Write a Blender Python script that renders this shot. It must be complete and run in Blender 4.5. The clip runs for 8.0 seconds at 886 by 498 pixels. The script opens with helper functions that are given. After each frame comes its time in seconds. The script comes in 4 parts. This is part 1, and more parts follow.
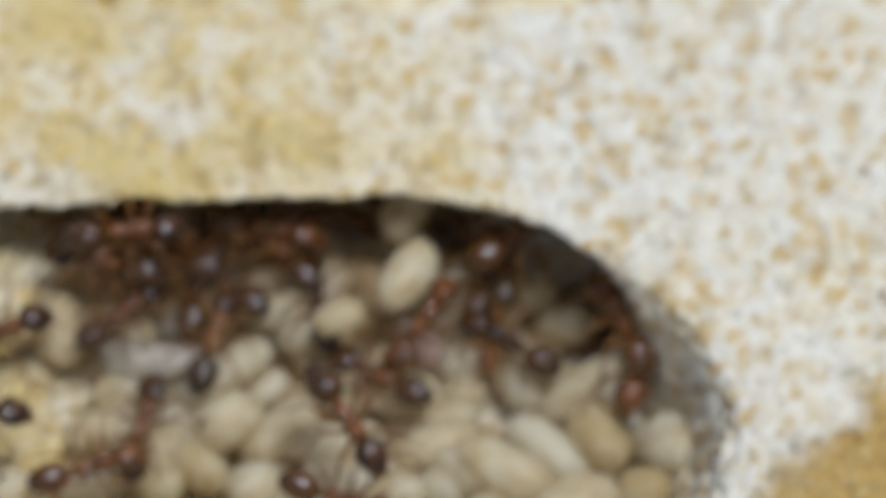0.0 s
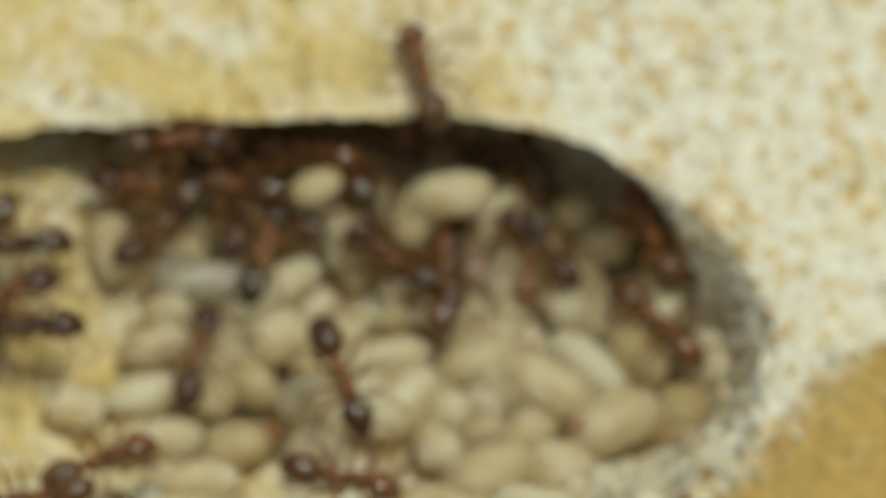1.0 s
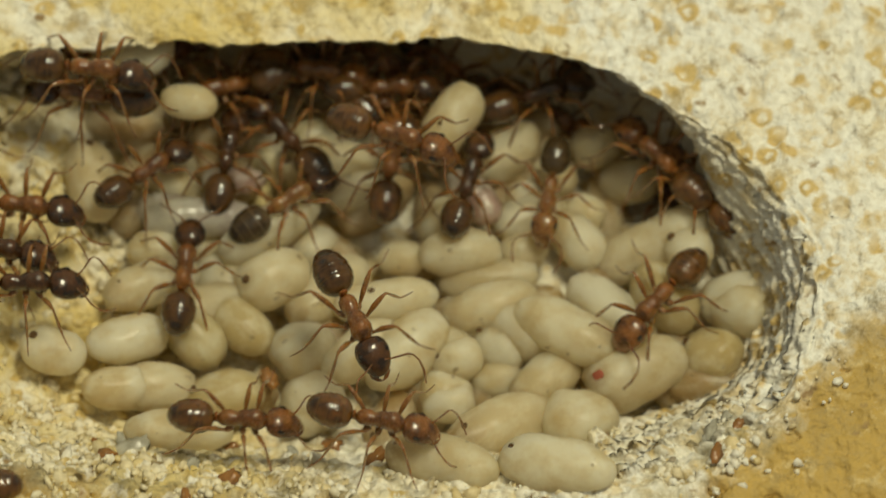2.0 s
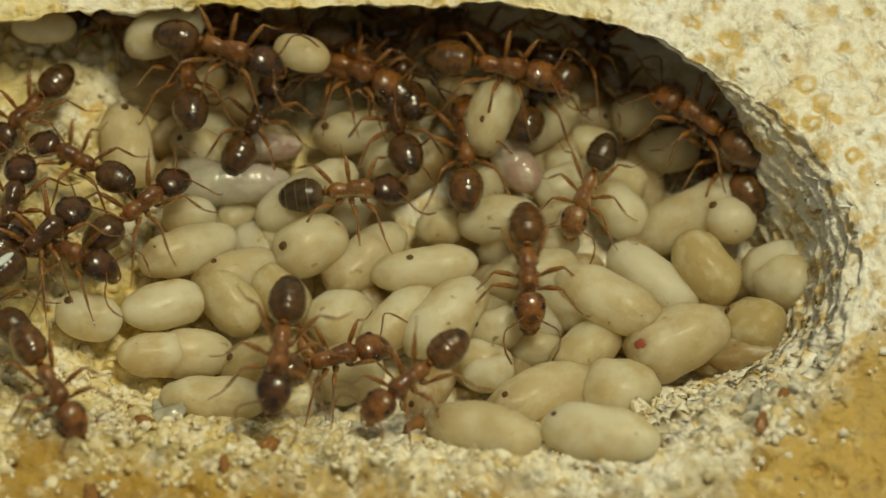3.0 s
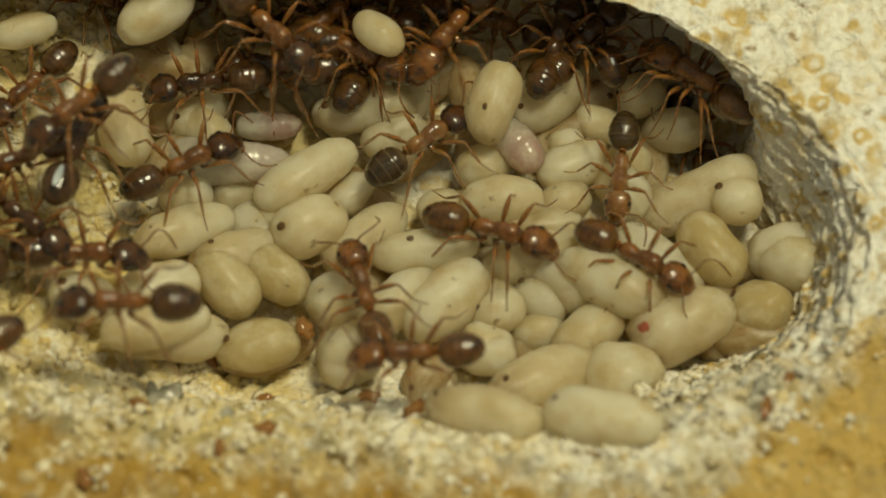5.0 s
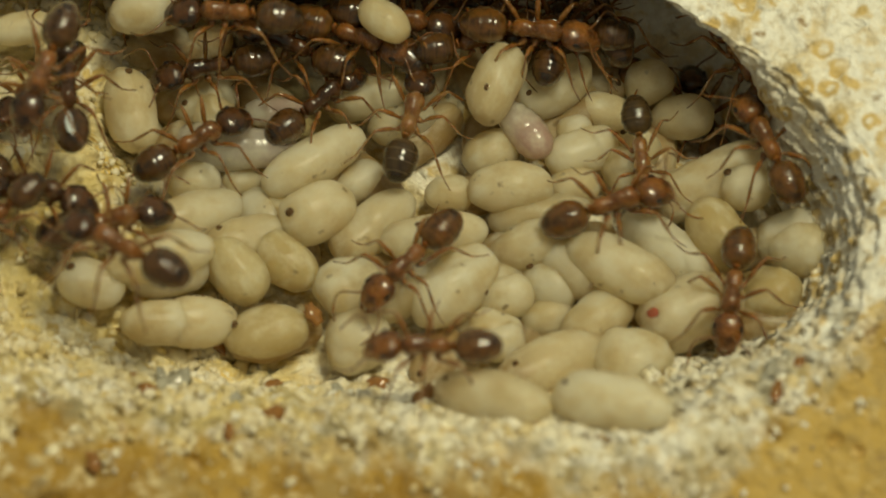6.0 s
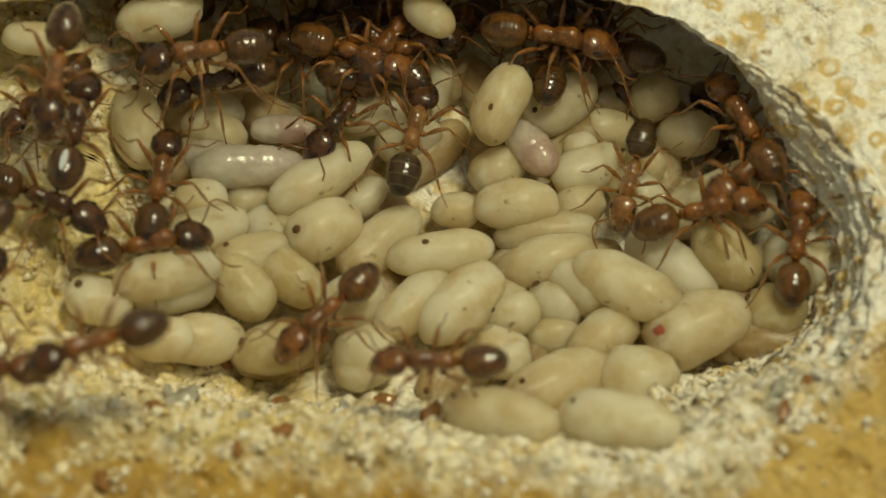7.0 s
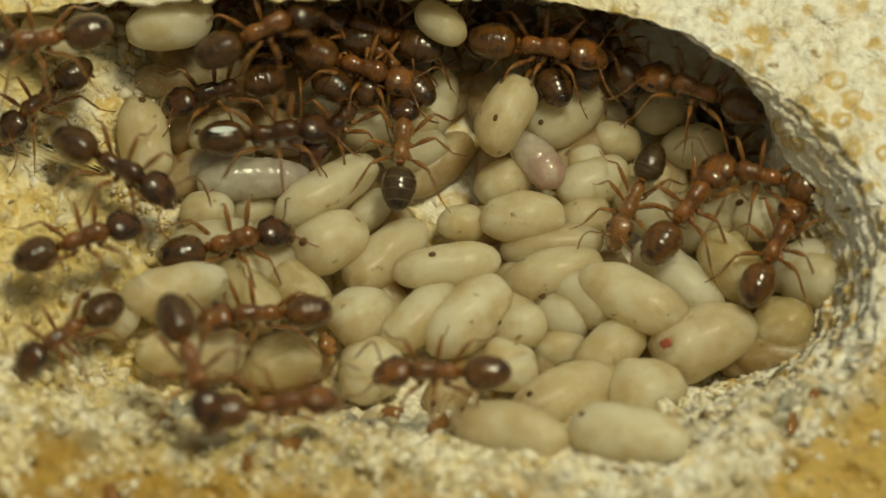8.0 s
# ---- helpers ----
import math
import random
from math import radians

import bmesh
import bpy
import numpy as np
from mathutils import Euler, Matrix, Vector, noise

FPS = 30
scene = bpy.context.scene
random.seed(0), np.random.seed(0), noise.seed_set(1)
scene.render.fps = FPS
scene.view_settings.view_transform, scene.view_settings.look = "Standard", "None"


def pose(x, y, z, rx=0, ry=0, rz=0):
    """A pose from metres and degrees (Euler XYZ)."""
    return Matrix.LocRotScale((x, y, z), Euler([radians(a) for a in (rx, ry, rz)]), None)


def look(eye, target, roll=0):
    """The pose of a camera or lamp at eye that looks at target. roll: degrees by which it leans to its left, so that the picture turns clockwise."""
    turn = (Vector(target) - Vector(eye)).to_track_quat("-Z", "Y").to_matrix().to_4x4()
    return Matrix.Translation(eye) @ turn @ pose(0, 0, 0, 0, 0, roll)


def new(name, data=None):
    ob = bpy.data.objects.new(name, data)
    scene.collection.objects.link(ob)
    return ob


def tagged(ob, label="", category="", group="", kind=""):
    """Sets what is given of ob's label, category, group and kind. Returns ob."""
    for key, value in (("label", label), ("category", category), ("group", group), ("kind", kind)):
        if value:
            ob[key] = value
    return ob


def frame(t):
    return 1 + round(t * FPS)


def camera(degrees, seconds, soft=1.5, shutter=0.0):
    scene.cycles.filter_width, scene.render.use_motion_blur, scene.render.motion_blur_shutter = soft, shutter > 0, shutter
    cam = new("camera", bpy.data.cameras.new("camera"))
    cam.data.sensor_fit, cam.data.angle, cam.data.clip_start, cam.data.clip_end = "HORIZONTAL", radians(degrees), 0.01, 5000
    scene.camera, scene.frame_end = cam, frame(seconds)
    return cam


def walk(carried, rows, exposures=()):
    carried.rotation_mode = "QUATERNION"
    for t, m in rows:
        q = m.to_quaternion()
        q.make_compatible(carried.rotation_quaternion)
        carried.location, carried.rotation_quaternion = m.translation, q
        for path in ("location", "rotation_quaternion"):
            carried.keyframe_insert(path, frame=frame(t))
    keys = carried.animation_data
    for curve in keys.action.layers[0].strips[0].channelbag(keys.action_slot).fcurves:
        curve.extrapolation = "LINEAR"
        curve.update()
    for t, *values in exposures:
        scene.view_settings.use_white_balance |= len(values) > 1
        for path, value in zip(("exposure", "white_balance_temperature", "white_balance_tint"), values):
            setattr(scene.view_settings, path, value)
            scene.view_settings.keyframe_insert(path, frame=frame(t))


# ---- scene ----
MM = 0.001
TILT = 25.0          # the lens leans this far from straight down
DIST = 240.0         # millimetres from the lens to the brood
RX = Vector((1, 0, 0))
RU = Vector((0, math.cos(radians(TILT)), math.sin(radians(TILT))))
RV = Vector((0, math.sin(radians(TILT)), -math.cos(radians(TILT))))

cam = camera(6.20, 8.0, 1.5, 0.5)
cam.data.dof.use_dof = True
cam.data.dof.focus_distance = 0.2364
cam.data.dof.aperture_fstop = 60.0


def eye(right, up, back, yaw=0.0, pitch=0.0, lean=0.0):
    """A pose of the camera: millimetres to its right, up and backwards from the place over the brood, and turns round it."""
    cy, sy = math.cos(radians(yaw)), math.sin(radians(yaw))
    cp, sp = math.cos(radians(pitch)), math.sin(radians(pitch))
    cr, sr = math.cos(radians(lean)), math.sin(radians(lean))
    b = np.array([[cy, 0, sy], [0, 1, 0], [-sy, 0, cy]]) @ np.array([[1, 0, 0], [0, cp, -sp], [0, sp, cp]]) @ np.array([[cr, -sr, 0], [sr, cr, 0], [0, 0, 1]])

    def out(v):
        return RX * float(v[0]) + RU * float(v[1]) + RV * float(v[2])

    p = out(b @ np.array([right, up, -(DIST + back)])) * MM
    ax, ay, az = out(b[:, 0]), out(b[:, 1]), -out(b[:, 2])
    return Matrix(((ax.x, ay.x, az.x, p.x), (ax.y, ay.y, az.y, p.y), (ax.z, ay.z, az.z, p.z), (0, 0, 0, 1)))


walk(cam, [
    (0.0, eye(2.78, 5.50, 17.0, -1.16, 1.25, -0.56)),
    (0.3, eye(1.03, 2.86, 19.0, -1.16, 1.25, -0.56)),
    (0.5, eye(1.20, 2.13, 19.5, -1.16, 1.25, -0.56)),
    (0.8, eye(0.28, 1.27, 21.0, -1.16, 1.25, -0.56)),
    (1.0, eye(1.37, 2.95, 23.0, -1.16, 1.25, -0.56)),
    (1.2, eye(1.60, 2.32, 20.0, -1.16, 1.25, -0.56)),
    (1.3, eye(1.33, 1.55, 11.0, -1.16, 1.25, -0.56)),
    (1.5, eye(1.59, 1.54, 4.7, -1.16, 1.25, -0.56)),
    (2.0, eye(1.11, 1.05, 3.0, -0.61, 0.21, -0.32)),
    (2.2, eye(0.89, 0.45, 2.4, -0.31, -0.16, -0.21)),
    (3.3, eye(-0.05, 0.17, -0.0, 0.00, 0.00, 0.00)),
    (3.5, eye(-0.00, -0.00, 0.0, -0.00, -0.00, -0.00)),
    (4.0, eye(0.12, 0.20, -0.7, -0.12, 0.04, -0.07)),
    (4.5, eye(-0.00, 0.14, -1.9, 0.31, -0.09, 0.07)),
    (4.7, eye(0.32, -0.01, -3.5, -0.08, 0.08, 0.20)),
    (5.8, eye(-0.27, -0.97, -3.6, -0.45, -0.36, 0.09)),
    (6.0, eye(-0.29, -0.83, -4.2, -0.02, -0.42, 0.15)),
    (6.5, eye(-0.47, -0.63, -4.3, 0.27, -0.10, 0.18)),
    (7.0, eye(-0.46, -0.35, -3.7, 0.44, -0.15, 0.22)),
    (7.5, eye(-0.57, -0.14, -4.1, 0.69, 0.32, 0.13)),
    (8.0, eye(-0.63, 0.01, -3.6, 1.00, -0.01, 0.26)),
], [(0.0, -0.05, 5200, 20), (0.3, -0.05, 5300, 12), (1.2, -0.12, 6150, 4), (3.3, -0.2, 7250, -1), (8.0, -0.2, 7250, -1)])

# ---- light: one broad lamp high over the chamber, and a dim bright surround ----
world = bpy.data.worlds.new("surround")
scene.world = world
world.use_nodes = True
bg = world.node_tree.nodes["Background"]
bg.inputs[0].default_value = (1.0, 0.95, 0.80, 1)
bg.inputs[1].default_value = 0.26
lamp = new("sun", bpy.data.lights.new("sun", "SUN"))
lamp.data.energy = 2.5
lamp.data.angle = radians(15)
lamp.data.color = (1.0, 0.93, 0.70)
lamp.matrix_basis = look(Vector((0.22, 0.13, 0.95)), Vector((0, 0, 0)))


# ---- materials ----
def material(name):
    m = bpy.data.materials.new(name)
    m.use_nodes = True
    return m, m.node_tree.nodes, m.node_tree.links, m.node_tree.nodes["Principled BSDF"]


def noise_node(nodes, links, coord, scale, detail=4.0, rough=0.6):
    n = nodes.new("ShaderNodeTexNoise")
    n.inputs["Scale"].default_value = scale
    n.inputs["Detail"].default_value = detail
    n.inputs["Roughness"].default_value = rough
    links.new(coord, n.inputs["Vector"])
    return n.outputs[0]


def ramp(nodes, links, value, stops):
    r = nodes.new("ShaderNodeValToRGB")
    links.new(value, r.inputs[0])
    while len(r.color_ramp.elements) < len(stops):
        r.color_ramp.elements.new(0.5)
    for e, (p, c) in zip(r.color_ramp.elements, stops):
        e.position = p
        e.color = (*c, 1) if len(c) == 3 else c
    return r.outputs[0]


def mix(nodes, links, fac, a, b):
    m = nodes.new("ShaderNodeMix")
    m.data_type = "RGBA"
    for s, v in ((m.inputs[0], fac), (m.inputs[6], a), (m.inputs[7], b)):
        if isinstance(v, (int, float)):
            s.default_value = v
        elif isinstance(v, tuple):
            s.default_value = (*v, 1)
        else:
            links.new(v, s)
    return m.outputs[2]


def bump(nodes, links, height, strength, distance, before=None):
    b = nodes.new("ShaderNodeBump")
    b.inputs["Strength"].default_value = strength
    b.inputs["Distance"].default_value = distance
    links.new(height, b.inputs["Height"])
    if before is not None:
        links.new(before, b.inputs["Normal"])
    return b.outputs[0]


def calc(nodes, links, kind, *values):
    m = nodes.new("ShaderNodeMath")
    m.operation = kind
    for i, v in enumerate(values):
        if isinstance(v, (int, float)):
            m.inputs[i].default_value = v
        else:
            links.new(v, m.inputs[i])
    return m.outputs[0]


def grey(v):
    return (v, v, v)


def yellowing(n, l, co):
    """Where iron has stained the stone: the west side of the floor, in clouds."""
    sep = n.new("ShaderNodeSeparateXYZ")
    l.new(co, sep.inputs[0])
    west = n.new("ShaderNodeMapRange")
    west.inputs[1].default_value, west.inputs[2].default_value = 0.003, -0.006
    l.new(sep.outputs[0], west.inputs[0])
    much = n.new("ShaderNodeMath")
    much.operation = "MULTIPLY"
    l.new(west.outputs[0], much.inputs[0])
    l.new(ramp(n, l, noise_node(n, l, co, 520, 5, 0.6), [(0.40, grey(0.15)), (0.60, grey(0.85))]), much.inputs[1])
    return much.outputs[0]


def stone_material():
    m, n, l, b = material("porous_limestone")
    co = n.new("ShaderNodeTexCoord").outputs["Object"]
    white, cream, ochre = (0.88, 0.87, 0.80), (0.80, 0.67, 0.34), (0.60, 0.40, 0.09)
    warp = n.new("ShaderNodeVectorMath")
    warp.operation = "MULTIPLY_ADD"
    wn = n.new("ShaderNodeTexNoise")
    wn.inputs["Scale"].default_value = 1500
    l.new(co, wn.inputs["Vector"])
    l.new(wn.outputs["Color"], warp.inputs[0])
    warp.inputs[1].default_value = (0.0006, 0.0006, 0.0006)
    l.new(co, warp.inputs[2])
    # rounded grains and open pores
    cell = n.new("ShaderNodeTexVoronoi")
    cell.inputs["Scale"].default_value = 1700
    l.new(warp.outputs[0], cell.inputs["Vector"])
    grain = n.new("ShaderNodeTexVoronoi")
    grain.inputs["Scale"].default_value = 5200
    l.new(warp.outputs[0], grain.inputs["Vector"])
    big = ramp(n, l, noise_node(n, l, co, 220, 3), [(0.44, grey(0)), (0.70, grey(1))])
    patch = ramp(n, l, noise_node(n, l, co, 1250, 6, 0.62), [(0.50, grey(0)), (0.64, grey(0.6))])
    grit = ramp(n, l, noise_node(n, l, co, 3800, 4, 0.6), [(0.42, grey(0)), (0.70, grey(1))])
    side = n.new("ShaderNodeSeparateXYZ")
    l.new(co, side.inputs[0])
    pale = n.new("ShaderNodeMapRange")
    pale.inputs[1].default_value, pale.inputs[2].default_value = 0.002, 0.009
    pale.inputs[3].default_value, pale.inputs[4].default_value = 1.0, 0.3
    l.new(side.outputs[0], pale.inputs[0])
    creamy = n.new("ShaderNodeMath")
    creamy.operation = "MULTIPLY"
    l.new(big, creamy.inputs[0])
    l.new(pale.outputs[0], creamy.inputs[1])
    base = mix(n, l, creamy.outputs[0], white, cream)
    spots = n.new("ShaderNodeTexVoronoi")
    spots.inputs["Scale"].default_value = 1250
    l.new(warp.outputs[0], spots.inputs["Vector"])
    spot = ramp(n, l, spots.outputs["Distance"], [(0.10, grey(0.2)), (0.20, grey(1)), (0.30, grey(1)), (0.44, grey(0))])
    some = n.new("ShaderNodeMath")
    some.operation = "MULTIPLY"
    l.new(spot, some.inputs[0])
    l.new(ramp(n, l, noise_node(n, l, co, 420, 2), [(0.34, grey(0)), (0.52, grey(0.85))]), some.inputs[1])
    base = mix(n, l, some.outputs[0], base, ochre)
    base = mix(n, l, patch, base, (0.66, 0.50, 0.22))
    base = mix(n, l, yellowing(n, l, co), base, (0.70, 0.55, 0.20))
    front = n.new("ShaderNodeMapRange")
    front.inputs[1].default_value, front.inputs[2].default_value = -0.0045, -0.0065
    l.new(side.outputs[1], front.inputs[0])
    crust = ramp(n, l, noise_node(n, l, co, 560, 6, 0.68), [(0.47, grey(0)), (0.60, grey(0.75))])
    base = mix(n, l, calc(n, l, "MULTIPLY", front.outputs[0], crust), base, (0.40, 0.34, 0.19))
    chips = ramp(n, l, noise_node(n, l, co, 1500, 3, 0.5), [(0.56, grey(0)), (0.62, grey(0.9))])
    base = mix(n, l, calc(n, l, "MULTIPLY", front.outputs[0], chips), base, (0.90, 0.88, 0.80))
    # an ochre stain along the near edge of the plate, and a grey gritty seam where it ends
    sep = n.new("ShaderNodeSeparateXYZ")
    l.new(co, sep.inputs[0])
    line = calc(n, l, "MAXIMUM", calc(n, l, "MULTIPLY_ADD", sep.outputs[0], -0.13, -0.0098), calc(n, l, "SUBTRACT", sep.outputs[0], 0.0174))
    past = calc(n, l, "SUBTRACT", sep.outputs[1], line)
    past = calc(n, l, "MULTIPLY_ADD", calc(n, l, "SUBTRACT", noise_node(n, l, co, 420, 6, 0.65), 0.5), 0.0056, past)
    mp = n.new("ShaderNodeMapRange")
    mp.inputs[1].default_value, mp.inputs[2].default_value = 0.0006, -0.0007
    l.new(past, mp.inputs[0])
    hi = n.new("ShaderNodeMapRange")
    hi.inputs[1].default_value, hi.inputs[2].default_value = 0.0036, 0.0044
    l.new(sep.outputs[2], hi.inputs[0])
    stained = calc(n, l, "MULTIPLY", mp.outputs[0], hi.outputs[0])
    seam = n.new("ShaderNodeMapRange")
    seam.inputs[1].default_value, seam.inputs[2].default_value = 0.0009, 0.0
    l.new(calc(n, l, "ABSOLUTE", calc(n, l, "SUBTRACT", past, 0.0004)), seam.inputs[0])
    seamy = calc(n, l, "MULTIPLY", seam.outputs[0], ramp(n, l, noise_node(n, l, co, 1150, 6, 0.7), [(0.46, grey(0)), (0.60, grey(0.85))]))
    stain = mix(n, l, ramp(n, l, noise_node(n, l, co, 500, 5), [(0.36, grey(0)), (0.64, grey(1))]), (0.30, 0.165, 0.020), (0.43, 0.265, 0.05))
    stain = mix(n, l, ramp(n, l, noise_node(n, l, co, 1300, 5, 0.65), [(0.54, grey(0)), (0.66, grey(0.8))]), stain, (0.78, 0.68, 0.44))
    stain = mix(n, l, ramp(n, l, noise_node(n, l, co, 800, 5, 0.65), [(0.54, grey(0)), (0.66, grey(0.85))]), stain, (0.20, 0.125, 0.04))
    stain = mix(n, l, calc(n, l, "MULTIPLY_ADD", pale.outputs[0], -0.8, 0.8), stain, (0.62, 0.44, 0.14))
    base = mix(n, l, stained, base, stain)
    base = mix(n, l, calc(n, l, "MULTIPLY", seamy, hi.outputs[0]), base, (0.20, 0.165, 0.09))
    pit = ramp(n, l, noise_node(n, l, co, 900, 6, 0.7), [(0.54, grey(0)), (0.65, grey(0.65))])
    base = mix(n, l, pit, base, (0.36, 0.26, 0.10))
    speck = ramp(n, l, noise_node(n, l, co, 1500, 3, 0.5), [(0.65, grey(0)), (0.74, grey(1))])
    base = mix(n, l, speck, base, (0.28, 0.18, 0.08))
    base = mix(n, l, ramp(n, l, grit, [(0.0, grey(0.0)), (1.0, grey(0.30))]), base, (0.40, 0.31, 0.16))
    l.new(base, b.inputs["Base Color"])
    b.inputs["Roughness"].default_value = 0.75
    b.inputs["Specular IOR Level"].default_value = 0.4
    nn = bump(n, l, noise_node(n, l, co, 1300, 4, 0.5), 0.6, 0.00030)
    nn = bump(n, l, cell.outputs["Distance"], 0.4, 0.00022, nn)
    nn = bump(n, l, grain.outputs["Distance"], 0.5, 0.00009, nn)
    l.new(nn, b.inputs["Normal"])
    return m


def cocoon_material(name, tone, deep, rough=0.45, reach=0.0012, coat=0.12, pink=None, sheer=0.4):
    """Thin silk or skin that light soaks into; object x runs along the body."""
    m, n, l, b = material(name)
    co = n.new("ShaderNodeTexCoord").outputs["Object"]
    rnd = n.new("ShaderNodeObjectInfo").outputs["Random"]
    shift = n.new("ShaderNodeVectorMath")
    shift.operation = "ADD"
    l.new(co, shift.inputs[0])
    l.new(rnd, shift.inputs[1])
    mp = n.new("ShaderNodeMapping")
    mp.inputs["Scale"].default_value = (0.7, 1, 1)
    l.new(shift.outputs[0], mp.inputs[0])
    cloud = noise_node(n, l, shift.outputs[0], 620, 4)
    wisp = noise_node(n, l, mp.outputs[0], 1900, 6, 0.68)
    base = mix(n, l, ramp(n, l, rnd, [(0.2, grey(0)), (1.0, grey(0.8))]), tone, deep)
    base = mix(n, l, ramp(n, l, cloud, [(0.42, grey(0)), (0.60, grey(1.0))]), base, deep)
    if pink:
        sep = n.new("ShaderNodeSeparateXYZ")
        l.new(co, sep.inputs[0])
        gut = n.new("ShaderNodeMapRange")
        gut.inputs[1].default_value, gut.inputs[2].default_value = 0.0003, 0.0013
        l.new(calc(n, l, "MULTIPLY_ADD", cloud, 0.0012, sep.outputs[0]), gut.inputs[0])
        base = mix(n, l, gut.outputs[0], base, pink)
    else:
        sep = n.new("ShaderNodeSeparateXYZ")
        l.new(co, sep.inputs[0])
        mp2 = n.new("ShaderNodeMapRange")
        mp2.inputs[1].default_value, mp2.inputs[2].default_value = -0.0008, -0.0016
        l.new(sep.outputs[0], mp2.inputs[0])
        tip = calc(n, l, "MULTIPLY", mp2.outputs[0], ramp(n, l, rnd, [(0.35, grey(0.15)), (0.8, grey(0.85))]))
        base = mix(n, l, calc(n, l, "MULTIPLY", tip, ramp(n, l, cloud, [(0.3, grey(0.2)), (0.6, grey(1))])), base, (0.30, 0.19, 0.075))
        # flecks of dirt caught in the silk
        fleck = ramp(n, l, noise_node(n, l, shift.outputs[0], 2300, 3, 0.5), [(0.69, grey(0)), (0.74, grey(0.8))])
        base = mix(n, l, fleck, base, (0.20, 0.13, 0.05))
    base = mix(n, l, ramp(n, l, wisp, [(0.46, grey(0)), (0.66, grey(0.5))]), base, (0.93, 0.89, 0.71))
    l.new(base, b.inputs["Base Color"])
    l.new(ramp(n, l, wisp, [(0.3, grey(rough * 0.75)), (0.7, grey(rough * 1.35))]), b.inputs["Roughness"])
    b.inputs["Specular IOR Level"].default_value = 0.35
    b.inputs["Subsurface Weight"].default_value = 1.0
    b.inputs["Subsurface Radius"].default_value = (0.9, 0.9, 0.9)
    b.inputs["Subsurface Scale"].default_value = reach
    b.inputs["Coat Weight"].default_value = coat
    b.inputs["Coat Roughness"].default_value = 0.16
    nn = bump(n, l, wisp, 0.35, 0.00008)
    nn = bump(n, l, cloud, 0.45, 0.00022, nn)
    l.new(nn, b.inputs["Normal"])
    # part of the light goes straight through the thin wall
    thin = n.new("ShaderNodeBsdfTranslucent")
    l.new(mix(n, l, 0.5, base, (0.97, 0.885, 0.64)), thin.inputs["Color"])
    l.new(nn, thin.inputs["Normal"])
    both = n.new("ShaderNodeMixShader")
    both.inputs[0].default_value = sheer
    l.new(b.outputs[0], both.inputs[1])
    l.new(thin.outputs[0], both.inputs[2])
    l.new(both.outputs[0], n["Material Output"].inputs["Surface"])
    return m


def chitin(name, col, dark, rough=0.28, thin=0.0, bands=None, clear=0.0, coat=0.7):
    m, n, l, b = material(name)
    co = n.new("ShaderNodeTexCoord").outputs["Object"]
    cloud = noise_node(n, l, co, 2300, 5, 0.6)
    hair = noise_node(n, l, co, 16000, 3)
    base = mix(n, l, ramp(n, l, cloud, [(0.40, grey(0)), (0.64, grey(1))]), col, dark)
    if bands:
        sep = n.new("ShaderNodeSeparateXYZ")
        l.new(co, sep.inputs[0])
        mp = n.new("ShaderNodeMapRange")
        mp.inputs[1].default_value, mp.inputs[2].default_value = 0.0, -0.00134
        l.new(sep.outputs[0], mp.inputs[0])
        no, yes = (0, 0, 0), (0.45, 0.45, 0.45)
        base = mix(n, l, ramp(n, l, mp.outputs[0], [(0.0, yes), (0.16, no), (0.27, no), (0.30, yes), (0.315, no), (0.53, no), (0.55, yes), (0.565, no), (0.76, no), (0.78, yes), (0.80, no)]), base, bands)
    l.new(base, b.inputs["Base Color"])
    l.new(ramp(n, l, hair, [(0.3, grey(rough * 0.7)), (0.7, grey(rough * 1.6))]), b.inputs["Roughness"])
    b.inputs["Subsurface Weight"].default_value = thin
    b.inputs["Subsurface Radius"].default_value = (1.0, 0.35, 0.1)
    b.inputs["Subsurface Scale"].default_value = 0.0003
    b.inputs["Specular IOR Level"].default_value = 0.25
    b.inputs["Transmission Weight"].default_value = clear
    b.inputs["IOR"].default_value = 1.5
    b.inputs["Coat Weight"].default_value = coat
    b.inputs["Coat Roughness"].default_value = 0.04
    nn = bump(n, l, hair, 0.35, 0.00003)
    nn = bump(n, l, cloud, 0.55, 0.00011, nn)
    l.new(nn, b.inputs["Normal"])
    return m


STONE = stone_material()
SILK = cocoon_material("cocoon_silk", (0.87, 0.81, 0.625), (0.66, 0.54, 0.315))
WARM_SILK = cocoon_material("warm_cocoon_silk", (0.70, 0.60, 0.355), (0.56, 0.44, 0.21))
# darker silk for the lower layer: the shade between cocoons is in its colour
SHADED_SILK = cocoon_material("tan_cocoon_silk", (0.56, 0.42, 0.22), (0.42, 0.28, 0.12))
LARVA = cocoon_material("larva_skin", (0.64, 0.61, 0.52), (0.56, 0.52, 0.43), 0.2, 0.0016, 0.7, (0.60, 0.51, 0.46))
LARVA_PINK = cocoon_material("larva_skin_pink", (0.62, 0.57, 0.49), (0.56, 0.49, 0.42), 0.2, 0.0014, 0.7, (0.52, 0.34, 0.30))
MECONIUM = chitin("meconium", (0.075, 0.038, 0.014), (0.15, 0.085, 0.035), 0.6, coat=0.1)
RED_SPOT = chitin("red_spot", (0.40, 0.11, 0.06), (0.14, 0.03, 0.018), 0.5, coat=0.2)
THORAX = chitin("red_brown_chitin", (0.25, 0.095, 0.020), (0.070, 0.026, 0.007), 0.22, 0.3, None, 0.08)
HEAD = chitin("brown_chitin", (0.090, 0.034, 0.009), (0.020, 0.009, 0.004), 0.18, 0.15, None, 0.05)
